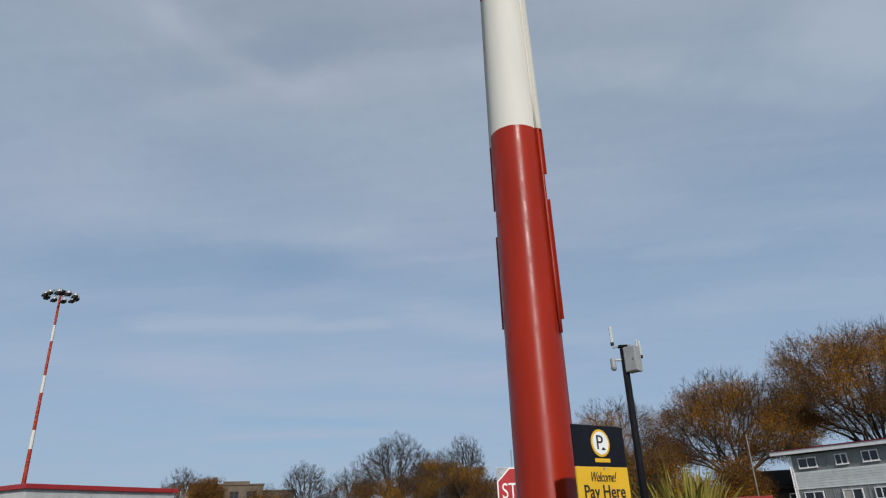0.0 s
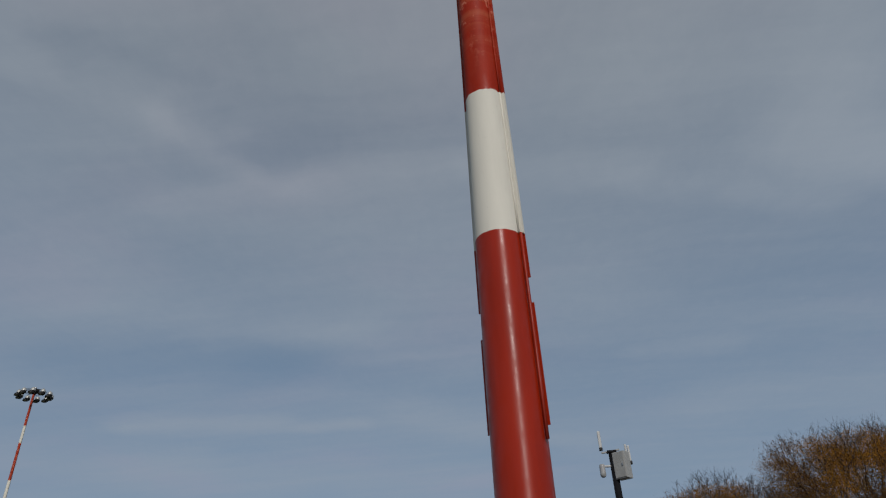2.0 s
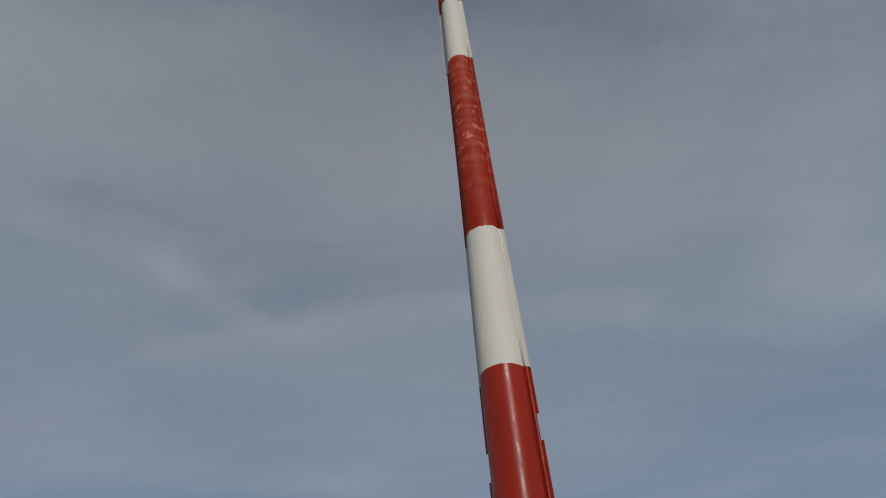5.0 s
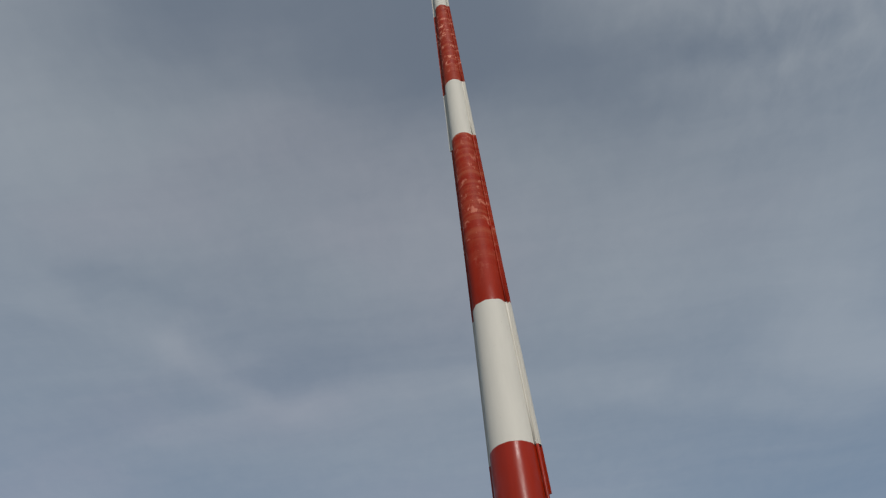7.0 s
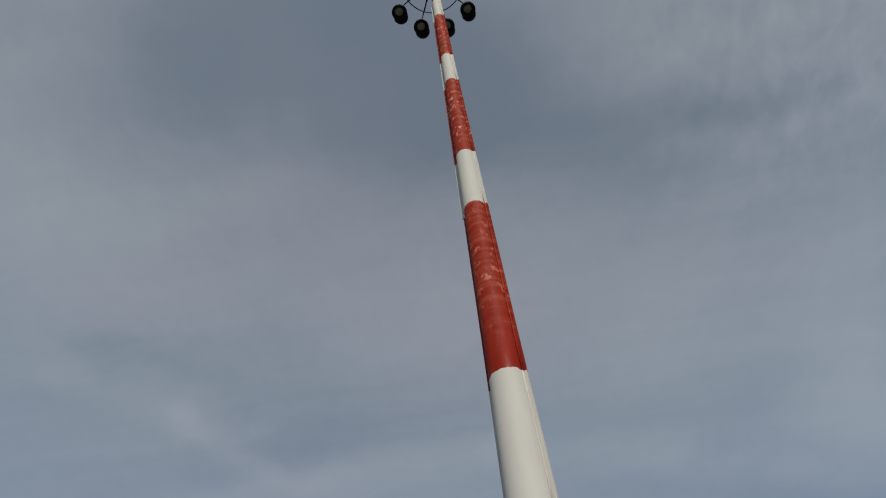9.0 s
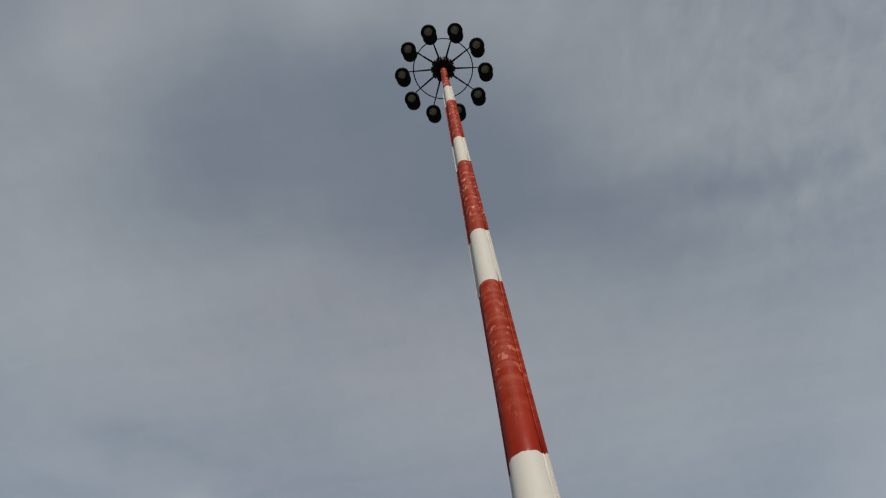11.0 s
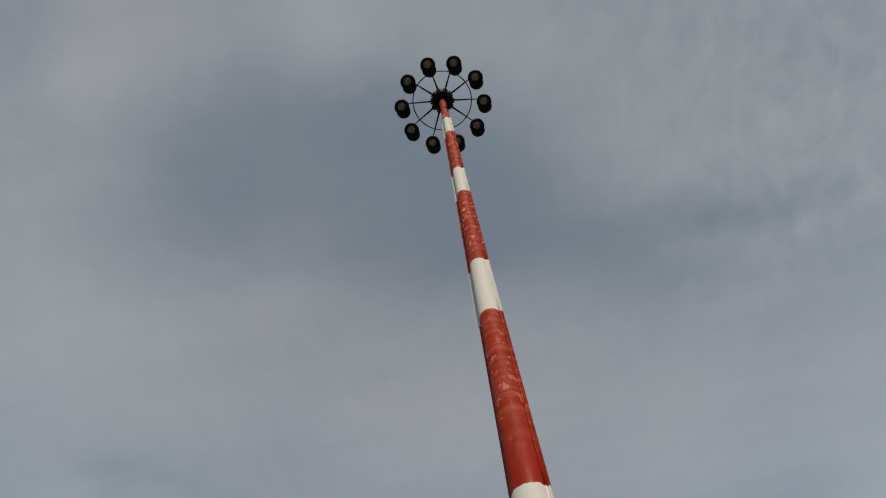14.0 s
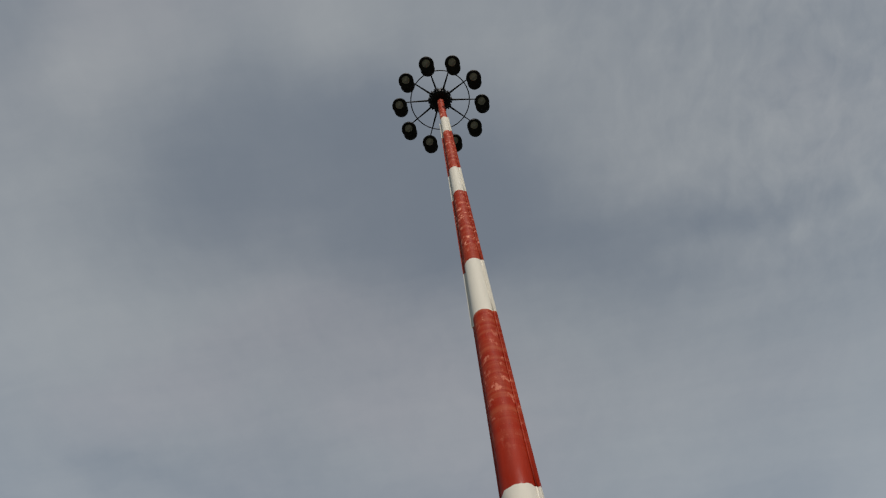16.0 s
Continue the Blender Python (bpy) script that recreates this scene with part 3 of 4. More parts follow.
# ---------- black camera pole ----------
def build_camera_pole():
    base = spot(7.62, 10.5, 0.03)
    p = thing("camera_pole", Matrix.Translation(base), "black steel pole carrying a grey cabinet, antennas and dome camera", "pole")
    part("shaft", tube((0, 0, 0.02), (0, 0, 4.06), 0.062, 0.050, 20), M_BLACK_POLE, p, "round black shaft", smooth=True)
    part("foot_plate", box((0.3, 0.3, 0.02), (0, 0, 0.01), 0.004), M_BLACK_POLE, p)
    cab = part("cabinet", box((0.205, 0.16, 0.39), (0, 0, 0), 0.012), M_GREYBOX, p, "grey equipment cabinet", place=Matrix.Translation((0.115, -0.06, 3.87)) @ Matrix.Rotation(radians(-38), 4, "Z"))
    part("cabinet_door", box((0.18, 0.008, 0.36), (0, -0.083, 0), 0.004), M_GREYBOX, cab)
    part("latch", box((0.02, 0.012, 0.04), (0.06, -0.092, 0.0), 0.003), M_GALV, cab)
    arm = part("top_arm", tube((-0.15, 0, 4.085), (0.12, 0, 4.12), 0.014, n=10), M_GREYBOX, p, "steel antenna arm")
    part("arm_clamp", box((0.14, 0.10, 0.035), (0.0, 0, 4.095), 0.008), M_BLACK_POLE, p)
    for x, z0, z1 in ((-0.15, 4.16, 4.42), (0.215, 3.95, 4.19), (0.255, 3.93, 4.17)):
        ant = part("antenna", box((0.045 if x < 0 else 0.032, 0.03, z1 - z0), (x, 0, (z0 + z1) / 2), 0.010), M_PLASTIC, p, "white panel antenna")
        part("antenna_bracket", box((0.05, 0.05, 0.05), (x, 0, z0 - 0.015), 0.008), M_BLACK, ant)
    part("side_arm", tube((0.06, 0.05, 4.02), (0.255, 0.03, 4.03), 0.012, n=8), M_GALV, p)
    part("camera_arm", tube((-0.04, 0, 3.885), (-0.155, 0, 3.89), 0.018, n=10), M_PLASTIC, p, "white camera bracket")
    dome = part("dome_camera", lathe(((0.0, 0.06), (0.032, 0.06), (0.04, 0.045), (0.042, 0.02), (0.042, -0.065), (0.044, -0.08)), 24), M_DOME, p, "white dome camera housing", smooth=True, place=Matrix.Translation((-0.175, 0, 3.86)))
    part("dome", lathe(((0.045, -0.075), (0.043, -0.10), (0.033, -0.122), (0.016, -0.133), (0.0, -0.136)), 24), M_GREYBOX, dome, "smoked dome", smooth=True)


build_camera_pole()


# ---------- grey building with red coping ----------
def build_block_building():
    c = spot(-38.8, 46.6)
    u = (spot(-29.1, 52.3) - c).normalized()
    v = Vector((-u.y, u.x, 0))
    m = Matrix(((u.x, v.x, 0, c.x), (u.y, v.y, 0, c.y), (0, 0, 1, 0), (0, 0, 0, 1)))
    b = thing("flat_roofed_building", m, "low grey panel building with a red metal roof coping", "building")
    L, D, H = 10.2, 16.0, 4.72
    part("wall", box((L, D, H), (L / 2, D / 2, H / 2), 0.02), M_CONCRETE, b, "pale grey panel wall")
    for k in range(5):
        part("wall_panel", box((L / 5 - 0.03, 0.05, H - 0.2), (L / 5 * (k + 0.5), -0.026, (H - 0.2) / 2), 0.01), M_CONCRETE, b)
    for k in range(7):
        part("wall_panel", box((0.05, D / 7 - 0.03, H - 0.2), (-0.026, D / 7 * (k + 0.5), (H - 0.2) / 2), 0.01), M_CONCRETE, b)
    for at, size in (((L / 2, 0.0, H + 0.13), (L + 0.36, 0.36, 0.27)), ((L / 2, D, H + 0.13), (L + 0.36, 0.36, 0.27)),
                     ((0.0, D / 2, H + 0.13), (0.36, D - 0.36, 0.27)), ((L, D / 2, H + 0.13), (0.36, D - 0.36, 0.27))):
        part("coping", box(size, at, 0.02), M_REDCAP, b, "red metal coping")
    part("flat_roof", box((L - 0.4, D - 0.4, 0.04), (L / 2, D / 2, H + 0.022)), M_DARKROOF, b)


build_block_building()


# ---------- grey two-storey house ----------
def build_window(parent, x, z0, w, h, y=-0.03, split=0.5, blind=False, trim=None):
    """A two-pane slider: its frame, its sill, its panes."""
    win = part("window", box((w - 0.06, 0.03, h - 0.06), (x + w / 2, y + 0.01, z0 + h / 2)), M_DARKWALL, parent, "two-pane window in a plain frame" if trim else "white-framed two-pane window")
    bm = bmesh.new()
    f = 0.075
    for size, at in (((w, 0.07, f), (x + w / 2, y - 0.02, z0 + f / 2)), ((w, 0.07, f), (x + w / 2, y - 0.02, z0 + h - f / 2)),
                     ((f, 0.07, h - 2 * f), (x + f / 2, y - 0.02, z0 + h / 2)), ((f, 0.07, h - 2 * f), (x + w - f / 2, y - 0.02, z0 + h / 2)),
                     ((f, 0.065, h - 2 * f), (x + w * split, y - 0.02, z0 + h / 2))):
        add_box(bm, size, at)
    part("window_frame", bm, trim or M_TRIM, win)
    for k, (a, b) in enumerate(((f, w * split - f / 2), (w * split + f / 2, w - f))):
        part("pane", box((b - a, 0.012, h - 2 * f), (x + (a + b) / 2, y - 0.018, z0 + h / 2)), M_BLIND if blind and k == 0 else M_GLASS, win)
    part("window_sill", box((w + 0.06, 0.08, 0.035), (x + w / 2, y - 0.04, z0 - 0.018), 0.006), trim or M_TRIM, win)


def build_house():
    c = spot(18.4, 64.0)
    u = (spot(24.2, 59.6) - c).normalized()
    v = Vector((-u.y, u.x, 0))
    m = Matrix(((u.x, v.x, 0, c.x), (u.y, v.y, 0, c.y), (0, 0, 1, 0), (0, 0, 0, 1)))
    h = thing("house", m, "two-storey grey sided house with white-framed windows and red-edged roof", "house")
    L, D, H = 17.0, 8.0, 6.15
    part("wall", box((L, D, H), (L / 2, D / 2, H / 2)), M_SIDING_DARK, h, "dark grey house wall")
    # lap boards between the window bands
    for z0, z1 in ((3.55, 5.02), (0.35, 2.3)):
        n = int((z1 - z0) / 0.185)
        for k in range(n):
            tilt = Matrix.Translation((L / 2, -0.02, z0 + 0.185 * (k + 0.5))) @ Matrix.Rotation(radians(-6), 4, "X")
            part("siding_board", box((L, 0.025, 0.19), (0, 0, 0), 0.0, tilt), M_SIDING, h, "light grey lap board" if k == 0 else "")
    for k in range(24):
        for z0, z1 in ((5.03, 6.1), (2.35, 3.5)):
            part("panel_batten", box((0.035, 0.03, z1 - z0), (0.35 + k * 0.7, -0.014, (z0 + z1) / 2)), M_SIDING_DARK, h)
    for x, w in ((0.66, 1.67), (3.93, 1.05), (6.11, 1.28), (9.6, 1.6), (13.0, 1.3)):
        build_window(h, x, 5.10, w, 0.80)
    for k, (x, w) in enumerate(((0.6, 1.7), (3.9, 1.6), (6.4, 1.05), (9.6, 1.6), (13.0, 1.3))):
        build_window(h, x, 2.52, w, 0.82, blind=k == 1)
    part("corner_board", box((0.14, 0.05, H), (0.03, -0.05, H / 2)), M_TRIM, h, "white corner board")
    part("downpipe", tube((-0.12, -0.10, 0.2), (-0.12, -0.10, H - 0.25), 0.05, n=10), M_TRIM, h, "white rain downpipe")
    part("downpipe_elbow", tube((-0.12, -0.10, H - 0.27), (-0.3, -0.36, H + 0.08), 0.05, n=10), M_TRIM, h)
    lift = Matrix.Translation((L / 2, 0, H + 0.02)) @ Matrix.Rotation(radians(0.8), 4, "Y") @ Matrix.Translation((-L / 2, 0, -H))
    part("soffit", box((L + 2.2, D + 1.12, 0.06), (L / 2 - 0.4, D / 2 + 0.19, H + 0.03)), M_SIDING_DARK, h, "shaded soffit", place=lift)
    part("fascia", box((L + 2.3, 0.05, 0.30), (L / 2 - 0.4, -0.42, H + 0.13), 0.01), M_TRIM, h, "white fascia board", place=lift)
    part("fascia", box((0.05, D + 1.12, 0.24), (-1.53, D / 2 + 0.19, H + 0.16), 0.01), M_TRIM, h, "white fascia board", place=lift)
    part("drip_edge", box((L + 2.36, 0.09, 0.08), (L / 2 - 0.4, -0.44, H + 0.325), 0.008), M_ROOFRED, h, "red metal drip edge", place=lift)
    bm = bmesh.new()
    x0, x1, y0, y1 = -1.62, L + 0.8, -0.5, D + 0.9
    zz = H + 0.37
    vs = [bm.verts.new(p) for p in ((x0, y0, zz), (x1, y0, zz), (x1, y1, zz), (x0, y1, zz), (x0, (y0 + y1) / 2, zz + 0.35), (x1, (y0 + y1) / 2, zz + 0.35))]
    for f in ((0, 1, 5, 4), (2, 3, 4, 5), (0, 4, 3), (1, 2, 5)):
        bm.faces.new([vs[i] for i in f])
    bmesh.ops.solidify(bm, geom=bm.faces[:], thickness=0.07)
    part("roof", bm, M_ROOFRED, h, "low red sheet roof", place=lift)


build_house()


def build_dark_house():
    c = spot(14.6, 82.0)
    h = thing("dark_house", Matrix.Translation(c) @ Matrix.Rotation(radians(-16), 4, "Z"), "dark brown house with a dark shingled roof", "house")
    part("wall", box((8.5, 6, 4.6), (3.6, 3, 2.3)), M_DARKWALL, h)
    bm = bmesh.new()
    vs = [bm.verts.new(p) for p in ((-1.0, -0.7, 4.5), (8.4, -0.7, 4.5), (8.4, 6.7, 4.5), (-1.0, 6.7, 4.5), (-0.6, 3, 6.3), (8.0, 3, 6.3))]
    for f in ((0, 1, 5, 4), (2, 3, 4, 5), (0, 4, 3), (1, 2, 5)):
        bm.faces.new([vs[i] for i in f])
    bmesh.ops.solidify(bm, geom=bm.faces[:], thickness=0.12)
    part("roof", bm, M_DARKROOF, h, "dark shingle roof")
    part("fascia", box((9.3, 0.05, 0.16), (3.7, -0.73, 4.42)), M_DARKWALL, h)
    build_window(h, 4.6, 2.9, 1.4, 0.9)


build_dark_house()


def build_red_kiosk():
    c = spot(13.6, 43.0)
    k = thing("low_shed", Matrix.Translation(c) @ Matrix.Rotation(radians(-15), 4, "Z"), "low shed with a red metal roof edge", "shed")
    part("wall", box((2.1, 2.5, 2.45), (1.05, 1.25, 1.225), 0.01), M_SIDING_DARK, k)
    part("roof", box((2.5, 2.9, 0.14), (1.05, 1.25, 2.62), 0.02), M_REDCAP, k, "red metal roof edge")
    part("roof_plinth", box((2.0, 2.4, 0.11), (1.05, 1.25, 2.5)), M_DARKWALL, k)


build_red_kiosk()


def build_beige_block():
    c = spot(-28.0, 135.0)
    b = thing("apartment_block", Matrix.Translation(c) @ Matrix.Rotation(radians(24), 4, "Z"), "distant beige apartment block half hidden by trees", "building")
    part("wall", box((13, 10, 10.7), (6.5, 5, 5.35)), M_BEIGE, b, "brown-beige stucco wall")
    part("roof", box((13.3, 10.3, 0.25), (6.5, 5, 10.83), 0.03), M_BEIGE, b)
    wing = part("wing", box((5.6, 8.5, 9.6), (15.8, 5, 4.8)), M_BEIGE, b, "lower stepped wing")
    part("wing_roof", box((5.8, 8.8, 0.22), (15.9, 5, 9.72), 0.03), M_BEIGE, wing)
    part("chimney", box((1.0, 1.0, 1.5), (4.2, 4.0, 11.7), 0.04), M_BEIGE, b, "square roof chimney")
    part("parapet_step", box((4.6, 9.0, 0.5), (8.2, 5, 11.2), 0.03), M_BEIGE, b)
    for fl in range(4):
        for k in range(4):
            build_window(b, 1.0 + k * 3.0, 0.9 + fl * 2.5, 1.7, 1.3, trim=M_BEIGE)
        if fl < 3:
            build_window(b, 14.6, 0.9 + fl * 2.5, 1.7, 1.3, 0.72, trim=M_BEIGE)


build_beige_block()

# ---------- plants ----------
def prism(verts, faces, p0, p1, r0, r1, n=4):
    """Adds one tapered limb segment to vertex and face lists."""
    d = (p1 - p0)
    if d.length < 1e-5:
        return
    d.normalize()
    a = d.orthogonal().normalized()
    b = d.cross(a)
    k = len(verts)
    for p, r in ((p0, r0), (p1, r1)):
        for i in range(n):
            t = 2 * math.pi * i / n
            verts.append(p + a * (r * math.cos(t)) + b * (r * math.sin(t)))
    for i in range(n):
        faces.append((k + i, k + (i + 1) % n, k + n + (i + 1) % n, k + n + i))


def leaf_quad(verts, faces, p, size, rng):
    d = Vector((rng.gauss(0, 1), rng.gauss(0, 1), rng.gauss(0, 0.7))).normalized()
    a = d.orthogonal().normalized() * size
    b = d.cross(a).normalized() * size * 0.62
    k = len(verts)
    verts.extend((p - a, p - b + d * size * 0.15, p + a, p + b + d * size * 0.15))
    faces.append((k, k + 1, k + 2, k + 3))


def build_tree(place, height, spread, seed, label, leaf_mat, second_mat, leafy=0.5, leaf_size=0.07, tips=1300, low=0.25, zone=(0.3, 0.85), fork=0.16, twig=0.015, leaves=14, vase=False):
    """A deciduous tree: limbs that divide again and again towards points spread through the crown, fine twigs at the
    ends, and small leaves in broken clumps."""
    rng = random.Random(seed)
    tree = thing("tree", Matrix.Translation(place), label, "tree", "autumn trees")
    lv, lf, tv, tf, av, af, bv, bf = [], [], [], [], [], [], [], []
    half, zc = spread / 2, height * (low + 0.36 * (1 - low))
    ends, depth_in = [], []
    while len(ends) < tips:
        a, u = rng.uniform(0, 2 * math.pi), rng.uniform(-0.52 if vase else -0.75, 1.0)
        k = rng.uniform(0.25, 1.0) ** 0.45
        if vase and u < 0.15:
            k = rng.uniform(0.66, 1.0)      # the crown is hollow below: bare limbs rise to it
        ring = math.sqrt(max(0.0, 1 - u * u))
        up = (height - zc) if u > 0 else (zc - height * low)
        lump = 1 + 0.26 * noise.noise(Vector((math.cos(a) * ring * 1.9, math.sin(a) * ring * 1.9, u * 1.9 + seed)))
        depth_in.append(k)
        ends.append(Vector((math.cos(a) * ring * half * k * lump, math.sin(a) * ring * half * k * lump, zc + u * up * k * min(1.03, lump))))

    def shoot(p, q, r0, r1, sag, big):
        """A slightly bent limb from p to q."""
        mid = (p + q) / 2 + Vector((rng.gauss(0, 1), rng.gauss(0, 1), rng.gauss(0, 0.6))) * (q - p).length * (0.045 if vase else 0.07) + Vector((0, 0, sag))
        rm = (r0 + r1) / 2
        if big:
            prism(lv, lf, p, mid, r0, rm, 6)
            prism(lv, lf, mid, q, rm, r1, 6)
        else:
            prism(tv, tf, p, mid, r0, rm, 3)
            prism(tv, tf, mid, q, rm, r1, 3)

    def thick(n):
        return twig * max(1.0, n) ** (0.40 if vase else 0.43)

    def divide(pts, p, depth):
        n = len(pts)
        if n <= 2:
            for e in pts:
                shoot(p, e, twig, twig * 0.6, 0, False)
                out = (e - Vector((0, 0, height * 0.2))).normalized()
                for _ in range(4):
                    side = Vector((rng.gauss(0, 0.55), rng.gauss(0, 0.55), rng.gauss(0.1, 0.45)))
                    prism(tv, tf, e, e + (out + side).normalized() * height * rng.uniform(0.02, 0.05), twig * 0.62, twig * 0.35, 3)
            return
        first = pts[rng.randrange(n)]
        s1 = max(pts, key=lambda e: (e - first).length_squared)
        s2 = max(pts, key=lambda e: (e - s1).length_squared)
        groups = ([], [])
        for e in pts:
            groups[0 if (e - s1).length_squared < (e - s2).length_squared else 1].append(e)
        for g in groups:
            if not g:
                continue
            c = sum(g, Vector()) / len(g)
            step = 0.45 if depth >= 4 else 0.13 if vase and depth < 3 else 0.30
            q = p + (c - p) * step
            if vase and depth < 4:      # limbs rise first, then lean out
                q = Vector((p.x + (c.x - p.x) * step * 0.8, p.y + (c.y - p.y) * step * 0.8, p.z + (c.z - p.z) * step * 1.2))
            shoot(p, q, thick(n) if len(g) > n * 0.6 else thick(len(g)) * 1.05, thick(len(g)), (c - p).length * 0.012, len(g) > 24)
            divide(g, q, depth + 1)

    base = Vector((0, 0, height * fork))
    prism(lv, lf, Vector((0, 0, -0.05)), base, thick(tips) * 1.25, thick(tips), 10)
    divide(ends, base, 0)
    for e, inside in zip(ends, depth_in):
        z = e.z / height
        dens = noise.noise(Vector((e.x * 0.30, e.y * 0.30, e.z * 0.38 + seed * 3.7)))
        core = 1.0 - min(1.0, math.hypot(e.x, e.y) / half)
        if zone[0] < z < zone[1] and dens > 0.34 - leafy * 0.85 - 0.25 * core + (1.6 * max(0.0, inside - 0.86) if vase else 0.9 * max(0.0, inside - 0.85)):
            warm = noise.noise(Vector((e.x * 0.2, e.y * 0.2, e.z * 0.25 + 40 + seed))) + (z - 0.6) * 0.5 > 0.0
            for _ in range(leaves):
                o = Vector((rng.gauss(0, 0.52), rng.gauss(0, 0.52), rng.gauss(0, 0.30)))
                size = leaf_size * rng.uniform(0.6, 1.35)
                if warm:
                    leaf_quad(av, af, e + o, size, rng)
                else:
                    leaf_quad(bv, bf, e + o, size, rng)
    raw("trunk", lv, lf, M_BARK, tree, "grey-brown trunk and limbs", True)
    raw("twigwork", tv, tf, M_TWIG, tree, "fine bare brown twigs")
    if af:
        raw("crown", av, af, leaf_mat, tree, "clumps of autumn leaves")
    if bf:
        raw("crown", bv, bf, second_mat, tree, "clumps of autumn leaves")
    return tree


OCHRE, GOLD, BROWN = M_LEAF_OCHRE, M_LEAF_GOLD, M_LEAF_BROWN
build_tree(spot(24.6, 82), 20.4, 22.4, 11, "broad ochre autumn tree behind the grey house", OCHRE, BROWN, 0.62, 0.054, 4600, 0.34, (0.44, 0.93), leaves=56, vase=True, twig=0.014)
build_tree(spot(14.6, 76), 16.2, 15.4, 12, "round half-bare autumn tree with ochre leaves", OCHRE, BROWN, 0.48, 0.050, 3600, 0.27, (0.40, 0.88), leaves=56, vase=True, twig=0.013)
build_tree(spot(6.3, 72), 14.0, 10.5, 13, "thinning autumn tree with brown and orange leaves", OCHRE, BROWN, 0.46, 0.048, 2300, 0.15, (0.2, 0.86), leaves=42, twig=0.012)
build_tree(spot(31.5, 84), 19.4, 18.0, 14, "broad ochre autumn tree behind the grey house", OCHRE, BROWN, 0.9, 0.075, 2200, 0.25, (0.4, 0.95), leaves=30, vase=True)
build_tree(spot(-12.1, 108), 15.8, 13.5, 15, "nearly bare grey-brown tree with spreading limbs", BROWN, OCHRE, 0.1, 0.08, 2400, 0.3, (0.1, 0.6), twig=0.015, vase=True)
build_tree(spot(-6.3, 112), 15.8, 7.5, 16, "nearly bare upright tree with gold lower leaves", GOLD, OCHRE, 0.35, 0.08, 1600, 0.3, (0.1, 0.66), twig=0.015, leaves=24)
build_tree(spot(-8.6, 104), 13.2, 9.5, 17, "gold-leaved autumn tree among bare trees", GOLD, BROWN, 0.36, 0.066, 2000, 0.25, (0.1, 0.84), twig=0.013, leaves=34, vase=True)
build_tree(spot(-19.3, 118), 12.9, 9.0, 18, "nearly bare dark tree with fine twigs", BROWN, BROWN, -0.1, 0.08, 1500, 0.3, (0.1, 0.5), twig=0.016, vase=True)
build_tree(spot(-28.4, 116), 12.2, 7.5, 19, "nearly bare dark tree beside the building", BROWN, OCHRE, 0.2, 0.08, 1300, 0.3, (0.1, 0.8), twig=0.016)
build_tree(spot(-26.6, 112), 10.6, 6.0, 22, "brown autumn tree in front of a beige block", BROWN, OCHRE, 0.6, 0.08, 1300, 0.2, (0.1, 0.95), twig=0.015, leaves=26)
build_tree(spot(-22.4, 112), 9.4, 9.0, 23, "low brown autumn tree with thin top", BROWN, OCHRE, 0.4, 0.08, 1300, 0.1, (0.1, 0.95), twig=0.015, leaves=24)
build_tree(spot(-15.8, 114), 11.6, 9.5, 20, "brown autumn tree with bare top", BROWN, OCHRE, 0.3, 0.08, 1700, 0.2, (0.1, 0.75), twig=0.015)
build_tree(spot(-13.4, 98), 10.2, 10.0, 24, "low brown autumn tree below a bare tree", BROWN, OCHRE, 0.30, 0.058, 1700, 0.1, (0.1, 0.78), leaves=32, twig=0.012)
build_tree(spot(-10.4, 98), 10.8, 10.0, 25, "low gold and brown autumn tree", BROWN, GOLD, 0.28, 0.058, 1700, 0.1, (0.1, 0.80), leaves=32, twig=0.012)
build_tree(spot(-6.6, 98), 10.6, 9.5, 26, "low gold autumn tree with dense leaves", GOLD, BROWN, 0.40, 0.058, 1700, 0.1, (0.1, 0.86), leaves=32, twig=0.012)
build_tree(spot(-3.4, 100), 9.0, 10.0, 21, "low brown autumn tree behind the stop sign", BROWN, OCHRE, 0.5, 0.08, 1300, 0.1, (0.1, 0.9), leaves=24)
build_tree(spot(8.2, 66), 8.4, 7.5, 27, "low brown autumn tree behind the camera pole", BROWN, OCHRE, 0.45, 0.06, 1500, 0.1, (0.1, 0.9), leaves=28, twig=0.012)
build_tree(spot(14.6, 66), 6.6, 4.6, 28, "low rust-brown autumn tree below a taller tree", OCHRE, BROWN, 0.6, 0.056, 1100, 0.1, (0.1, 0.98), leaves=36)
build_tree(spot(11.4, 66), 5.0, 5.0, 29, "low rust-brown autumn tree below a taller tree", BROWN, OCHRE, 0.6, 0.065, 900, 0.1, (0.1, 0.98), leaves=26)


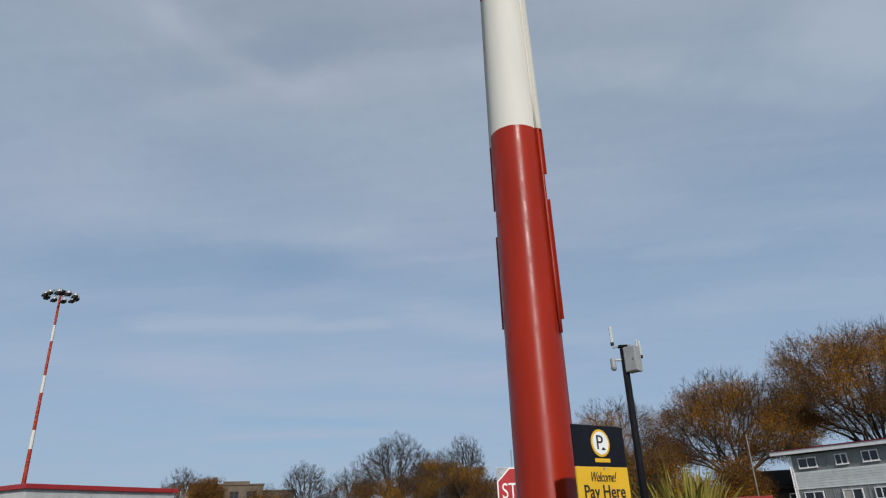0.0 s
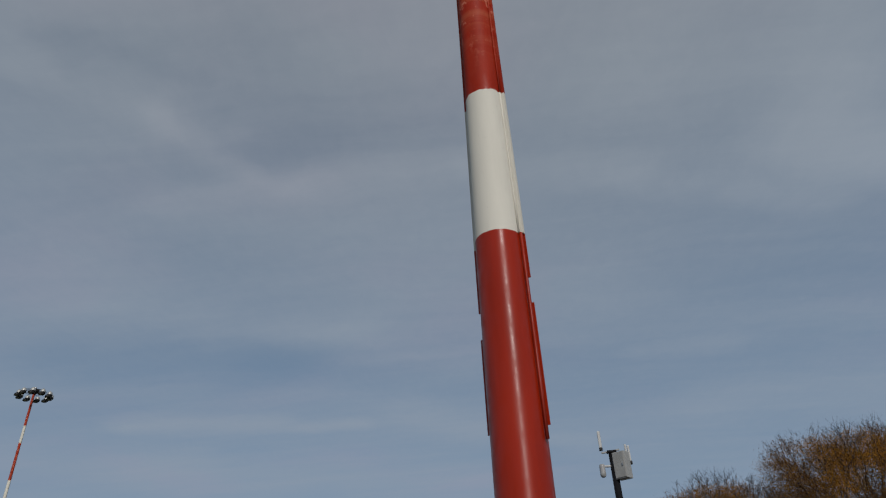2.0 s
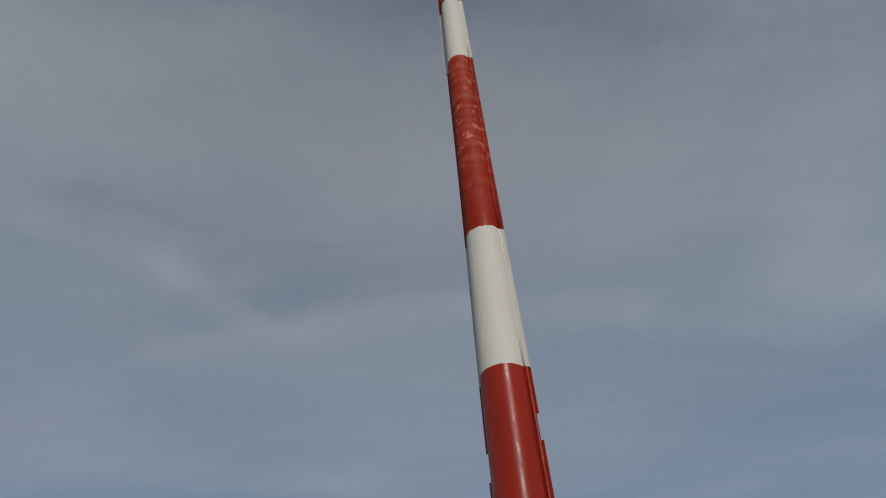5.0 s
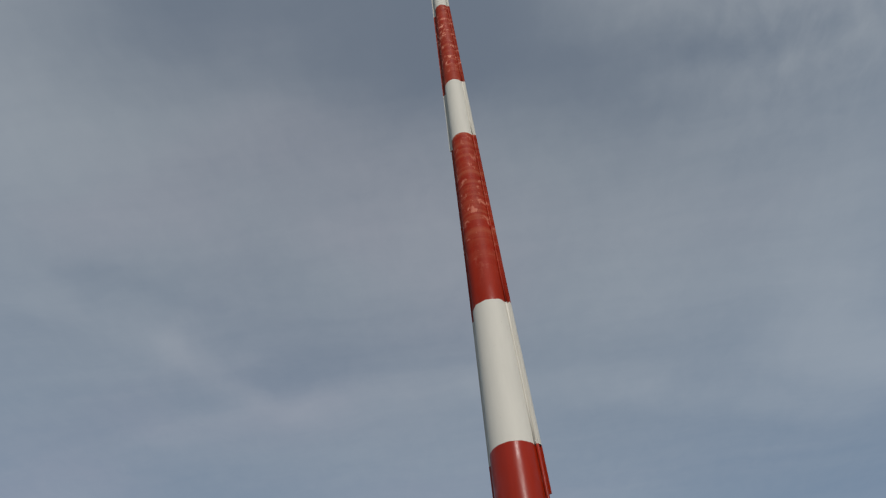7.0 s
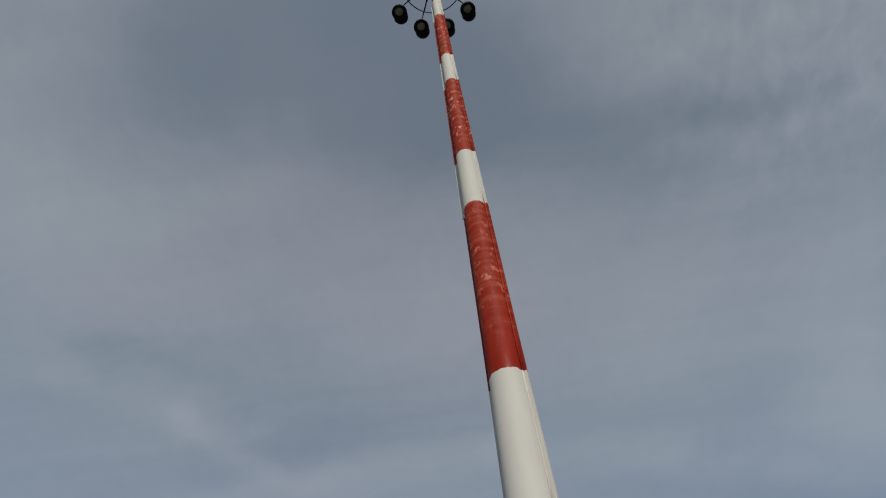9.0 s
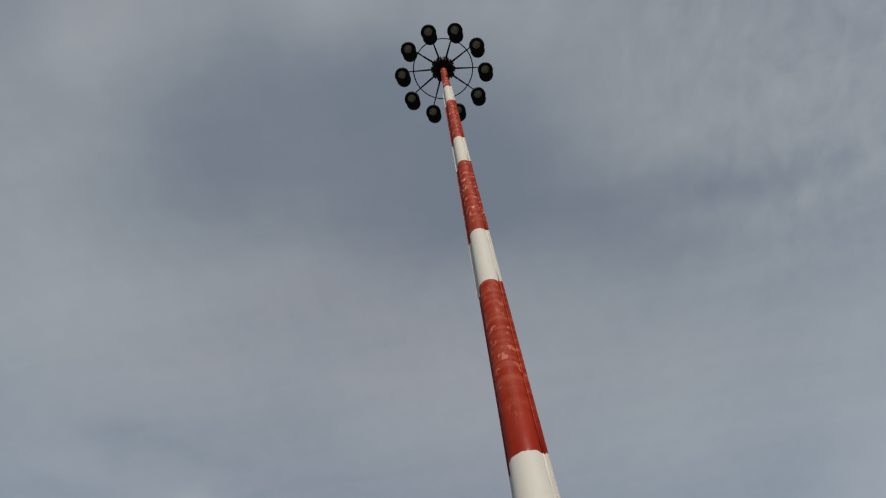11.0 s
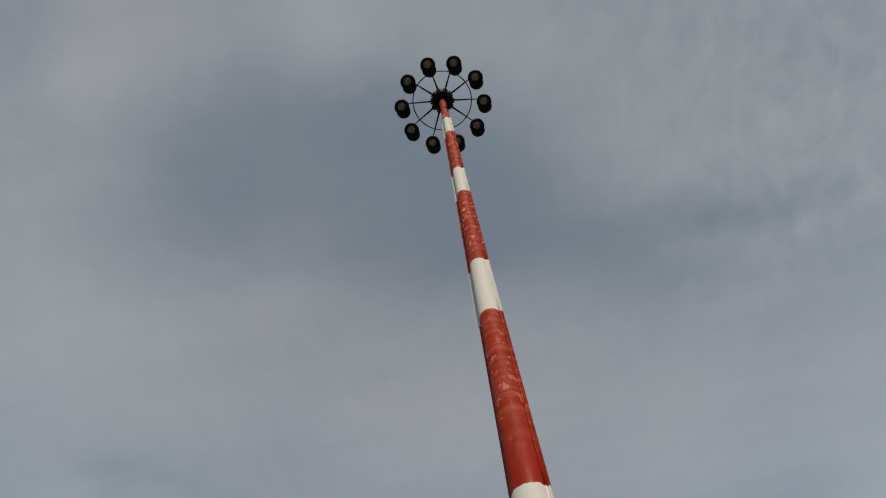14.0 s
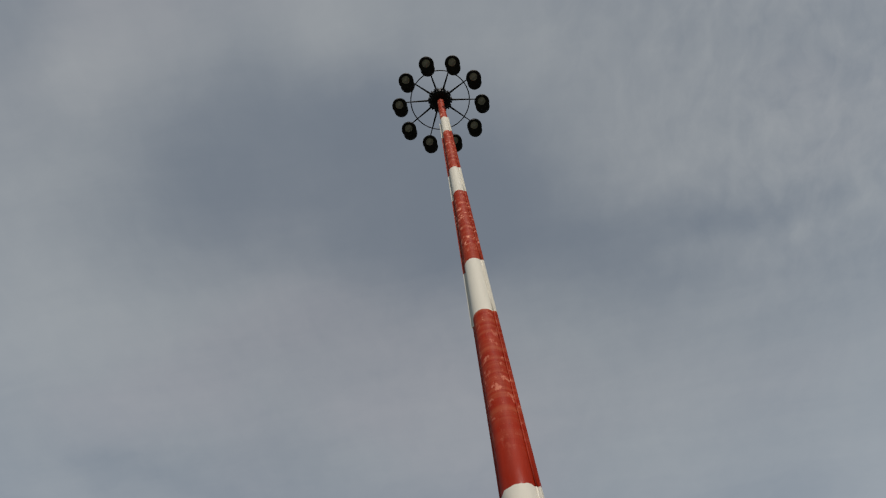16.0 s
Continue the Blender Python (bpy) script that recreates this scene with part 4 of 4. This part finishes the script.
def build_flax(place, seed):
    rng = random.Random(seed)
    plant = thing("flax_plant", Matrix.Translation(place), "clump of yellow-green sword-leaved flax", "plant")
    for k in range(230):
        a = rng.uniform(0, 2 * math.pi)
        lean = rng.uniform(0.15, 1.45)
        length = rng.uniform(1.95, 2.72)
        w = rng.uniform(0.034, 0.062)
        side = Vector((-math.sin(a), math.cos(a), 0))
        out = Vector((math.cos(a), math.sin(a), 0))
        twist = rng.uniform(-0.5, 0.5)
        vs, fs = [], []
        p = out * rng.uniform(0.03, 0.5) + side * rng.uniform(-0.2, 0.2)
        ang = lean * 0.22
        n = 8
        for i in range(n + 1):
            f = i / n
            half = w * (0.7 + 0.6 * f if f < 0.4 else 0.94 * (1 - (f - 0.4) / 0.6) ** 0.7 + 0.01)
            s = (side * math.cos(twist * f) + out * math.sin(twist * f)).normalized()
            keel = (out * math.cos(ang) - Vector((0, 0, 1)) * math.sin(ang)) * half * 0.35
            vs.extend((p - s * half, p + keel, p + s * half))
            p = p + (out * math.sin(ang) + Vector((0, 0, 1)) * math.cos(ang)) * (length / n)
            ang += lean * (0.04 + 0.55 * f * f)
        for i in range(n):
            fs.extend(((3 * i, 3 * i + 1, 3 * i + 4, 3 * i + 3), (3 * i + 1, 3 * i + 2, 3 * i + 5, 3 * i + 4)))
        raw("leaf", vs, fs, M_FLAX, plant)


build_flax(spot(10.6, 13.6, 0.03), 5)


# ---------- slender pole beyond the stop sign ----------
def build_thin_pole(place, height, name, label, mat):
    p = thing(name, Matrix.Translation(place), label, "pole")
    part("shaft", tube((0, 0, 0), (0, 0, height), 0.065, 0.045, 12), mat, p, smooth=True)
    part("foot_plate", box((0.32, 0.32, 0.03), (0, 0, 0.015), 0.006), M_GALV, p)
    part("pole_cap", lathe(((0.05, height), (0.035, height + 0.04), (0.0, height + 0.05)), 12), M_GALV, p, smooth=True)


build_thin_pole(spot(-2.50, 60.0, 0.0), 7.75, "lamp_pole", "slender pale grey pole standing before the trees", M_GALV)
build_thin_pole(spot(15.75, 60.0, 0.0), 7.7, "utility_pole", "weathered pale wooden pole in front of autumn trees", M_PALEWOOD)
